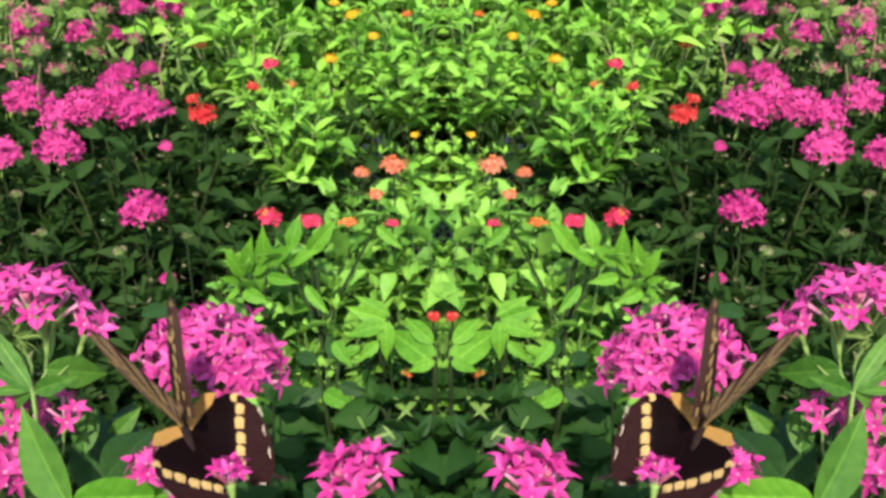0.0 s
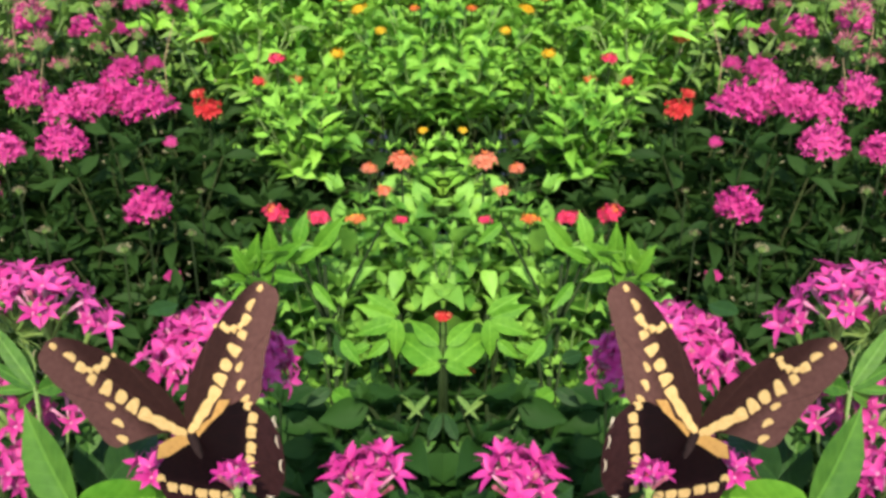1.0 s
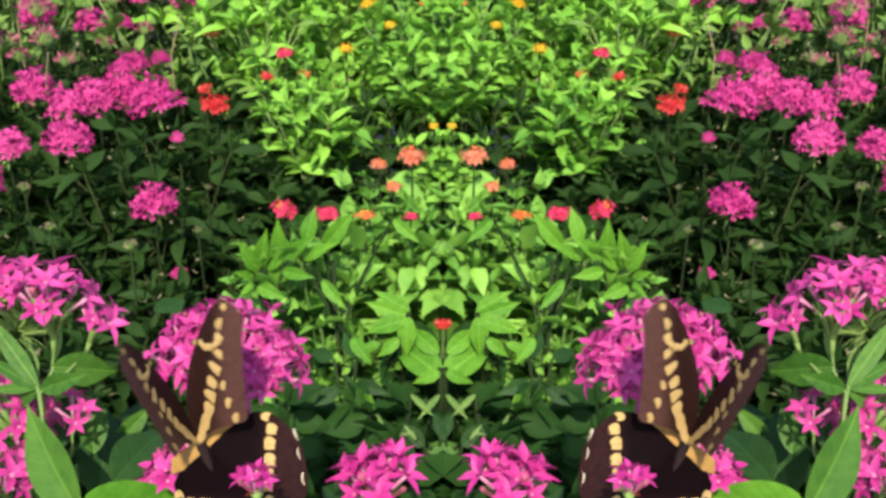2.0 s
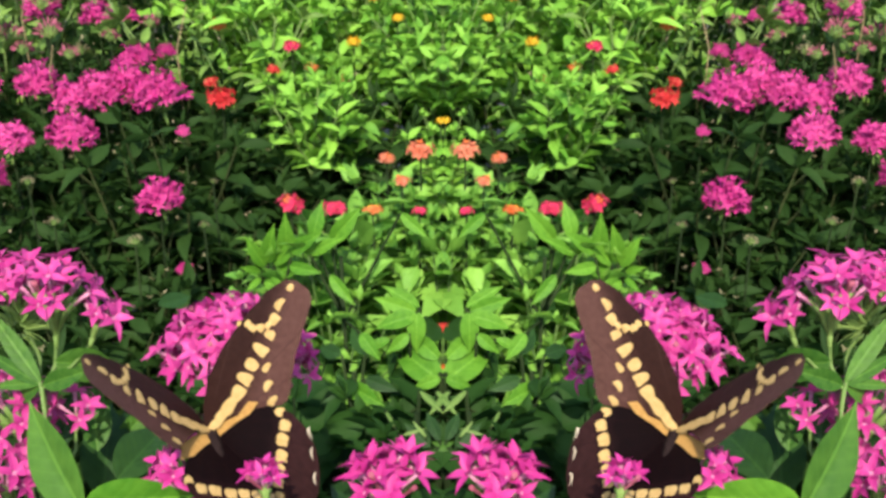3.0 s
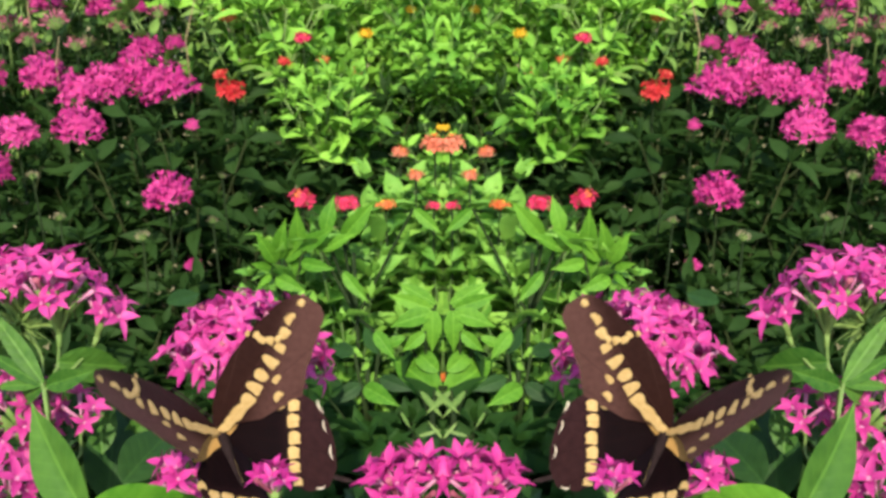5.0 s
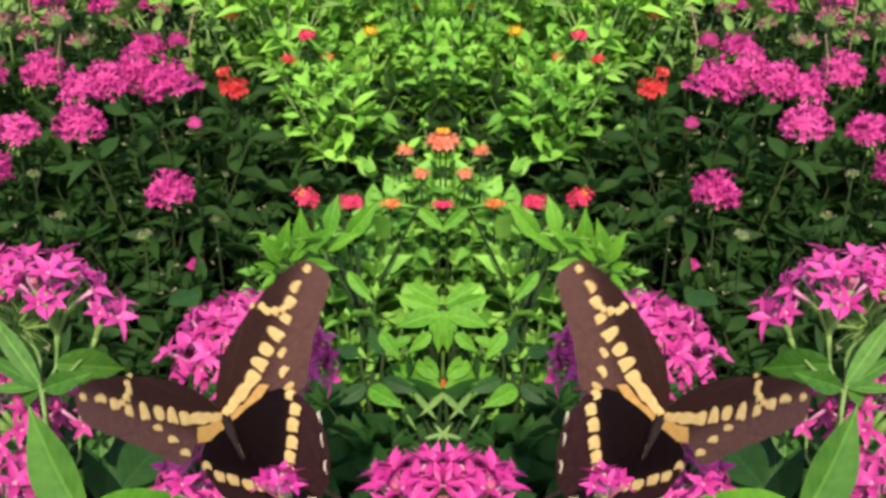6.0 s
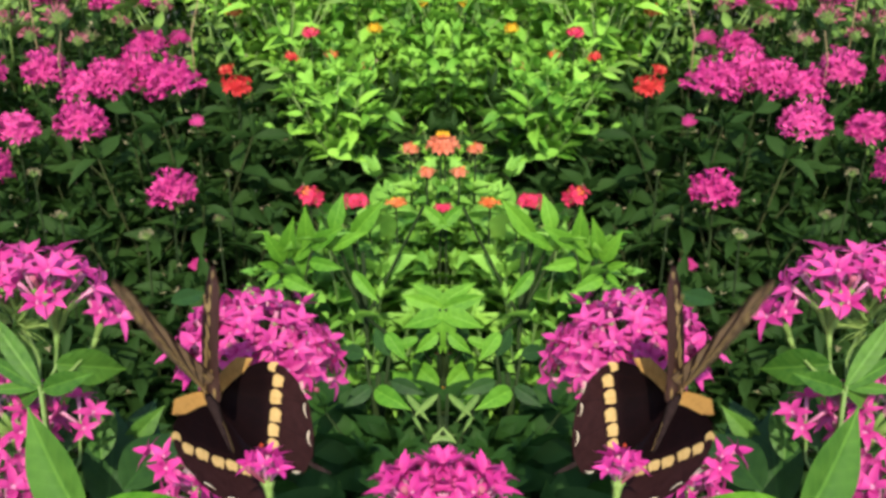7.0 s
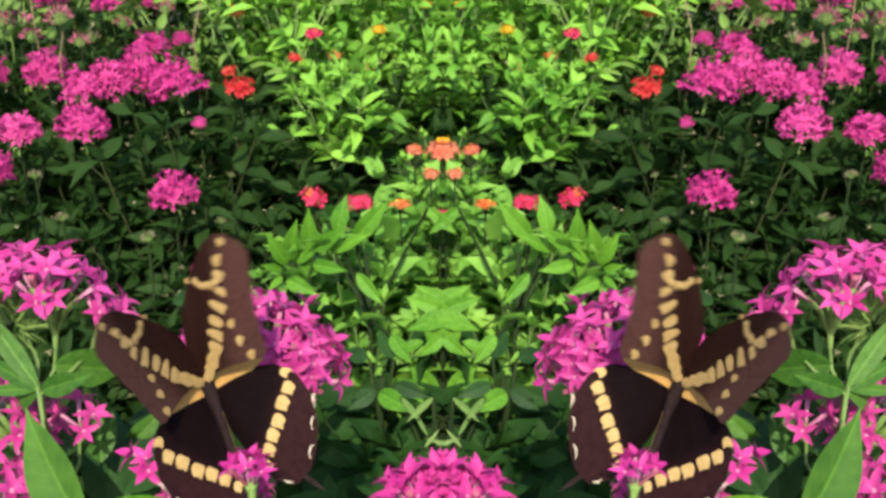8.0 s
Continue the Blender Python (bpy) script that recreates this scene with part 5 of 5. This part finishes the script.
    beat = [
        (0, pose(0, 0, 0, 124, -56, -64)), (0.5, pose(0, 0, 0, 127, -56, -63)), (1, pose(0, 0, 0, 134, -54, -67)),
        (1.5, pose(0, 0, 0, 133, -49, -61)), (3, pose(0, 0, 0, 128, -51, -61)), (3.5, pose(0, 0, 0, 130, -50, -62)),
        (4, pose(0, 0, 0, 126, -49, -62)), (6, pose(0, 0, 0, 118, -49, -60)), (6.5, pose(0, 0, 0, 113, -55, -55)),
        (7, pose(0, 0, 0, 124, -55, -69)), (7.5, pose(0, 0, 0, 135, -52, -81)), (8, pose(0, 0, 0, 138, -41, -91)),
    ]
    walk(hind_l, beat)
    walk(twin_parts[hind_l], beat)
    beat = [
        (0, pose(0, 0, 0, -1, -34, 2)), (0.5, pose(0, 0, 0, -7, -29, 5)), (1, pose(0, 0, 0, -5, -32, -1)),
        (1.5, pose(0, 0, 0, -5, -27, -1)), (3, pose(0, 0, 0, 2, -24, -9)), (3.5, pose(0, 0, 0, -5, -30, 3)),
        (4, pose(0, 0, 0, -4, -26, 2)), (4.5, pose(0, 0, 0, -11, -24, 7)), (6, pose(0, 0, 0, 2, -32, -8)),
        (6.5, pose(0, 0, 0, 9, -29, -14)), (7, pose(0, 0, 0, -1, -34, -5)), (7.5, pose(0, 0, 0, -1, -31, -10)),
        (8, pose(0, 0, 0, -2, -27, -17)),
    ]
    walk(hind_r, beat)
    walk(twin_parts[hind_r], beat)


motions()
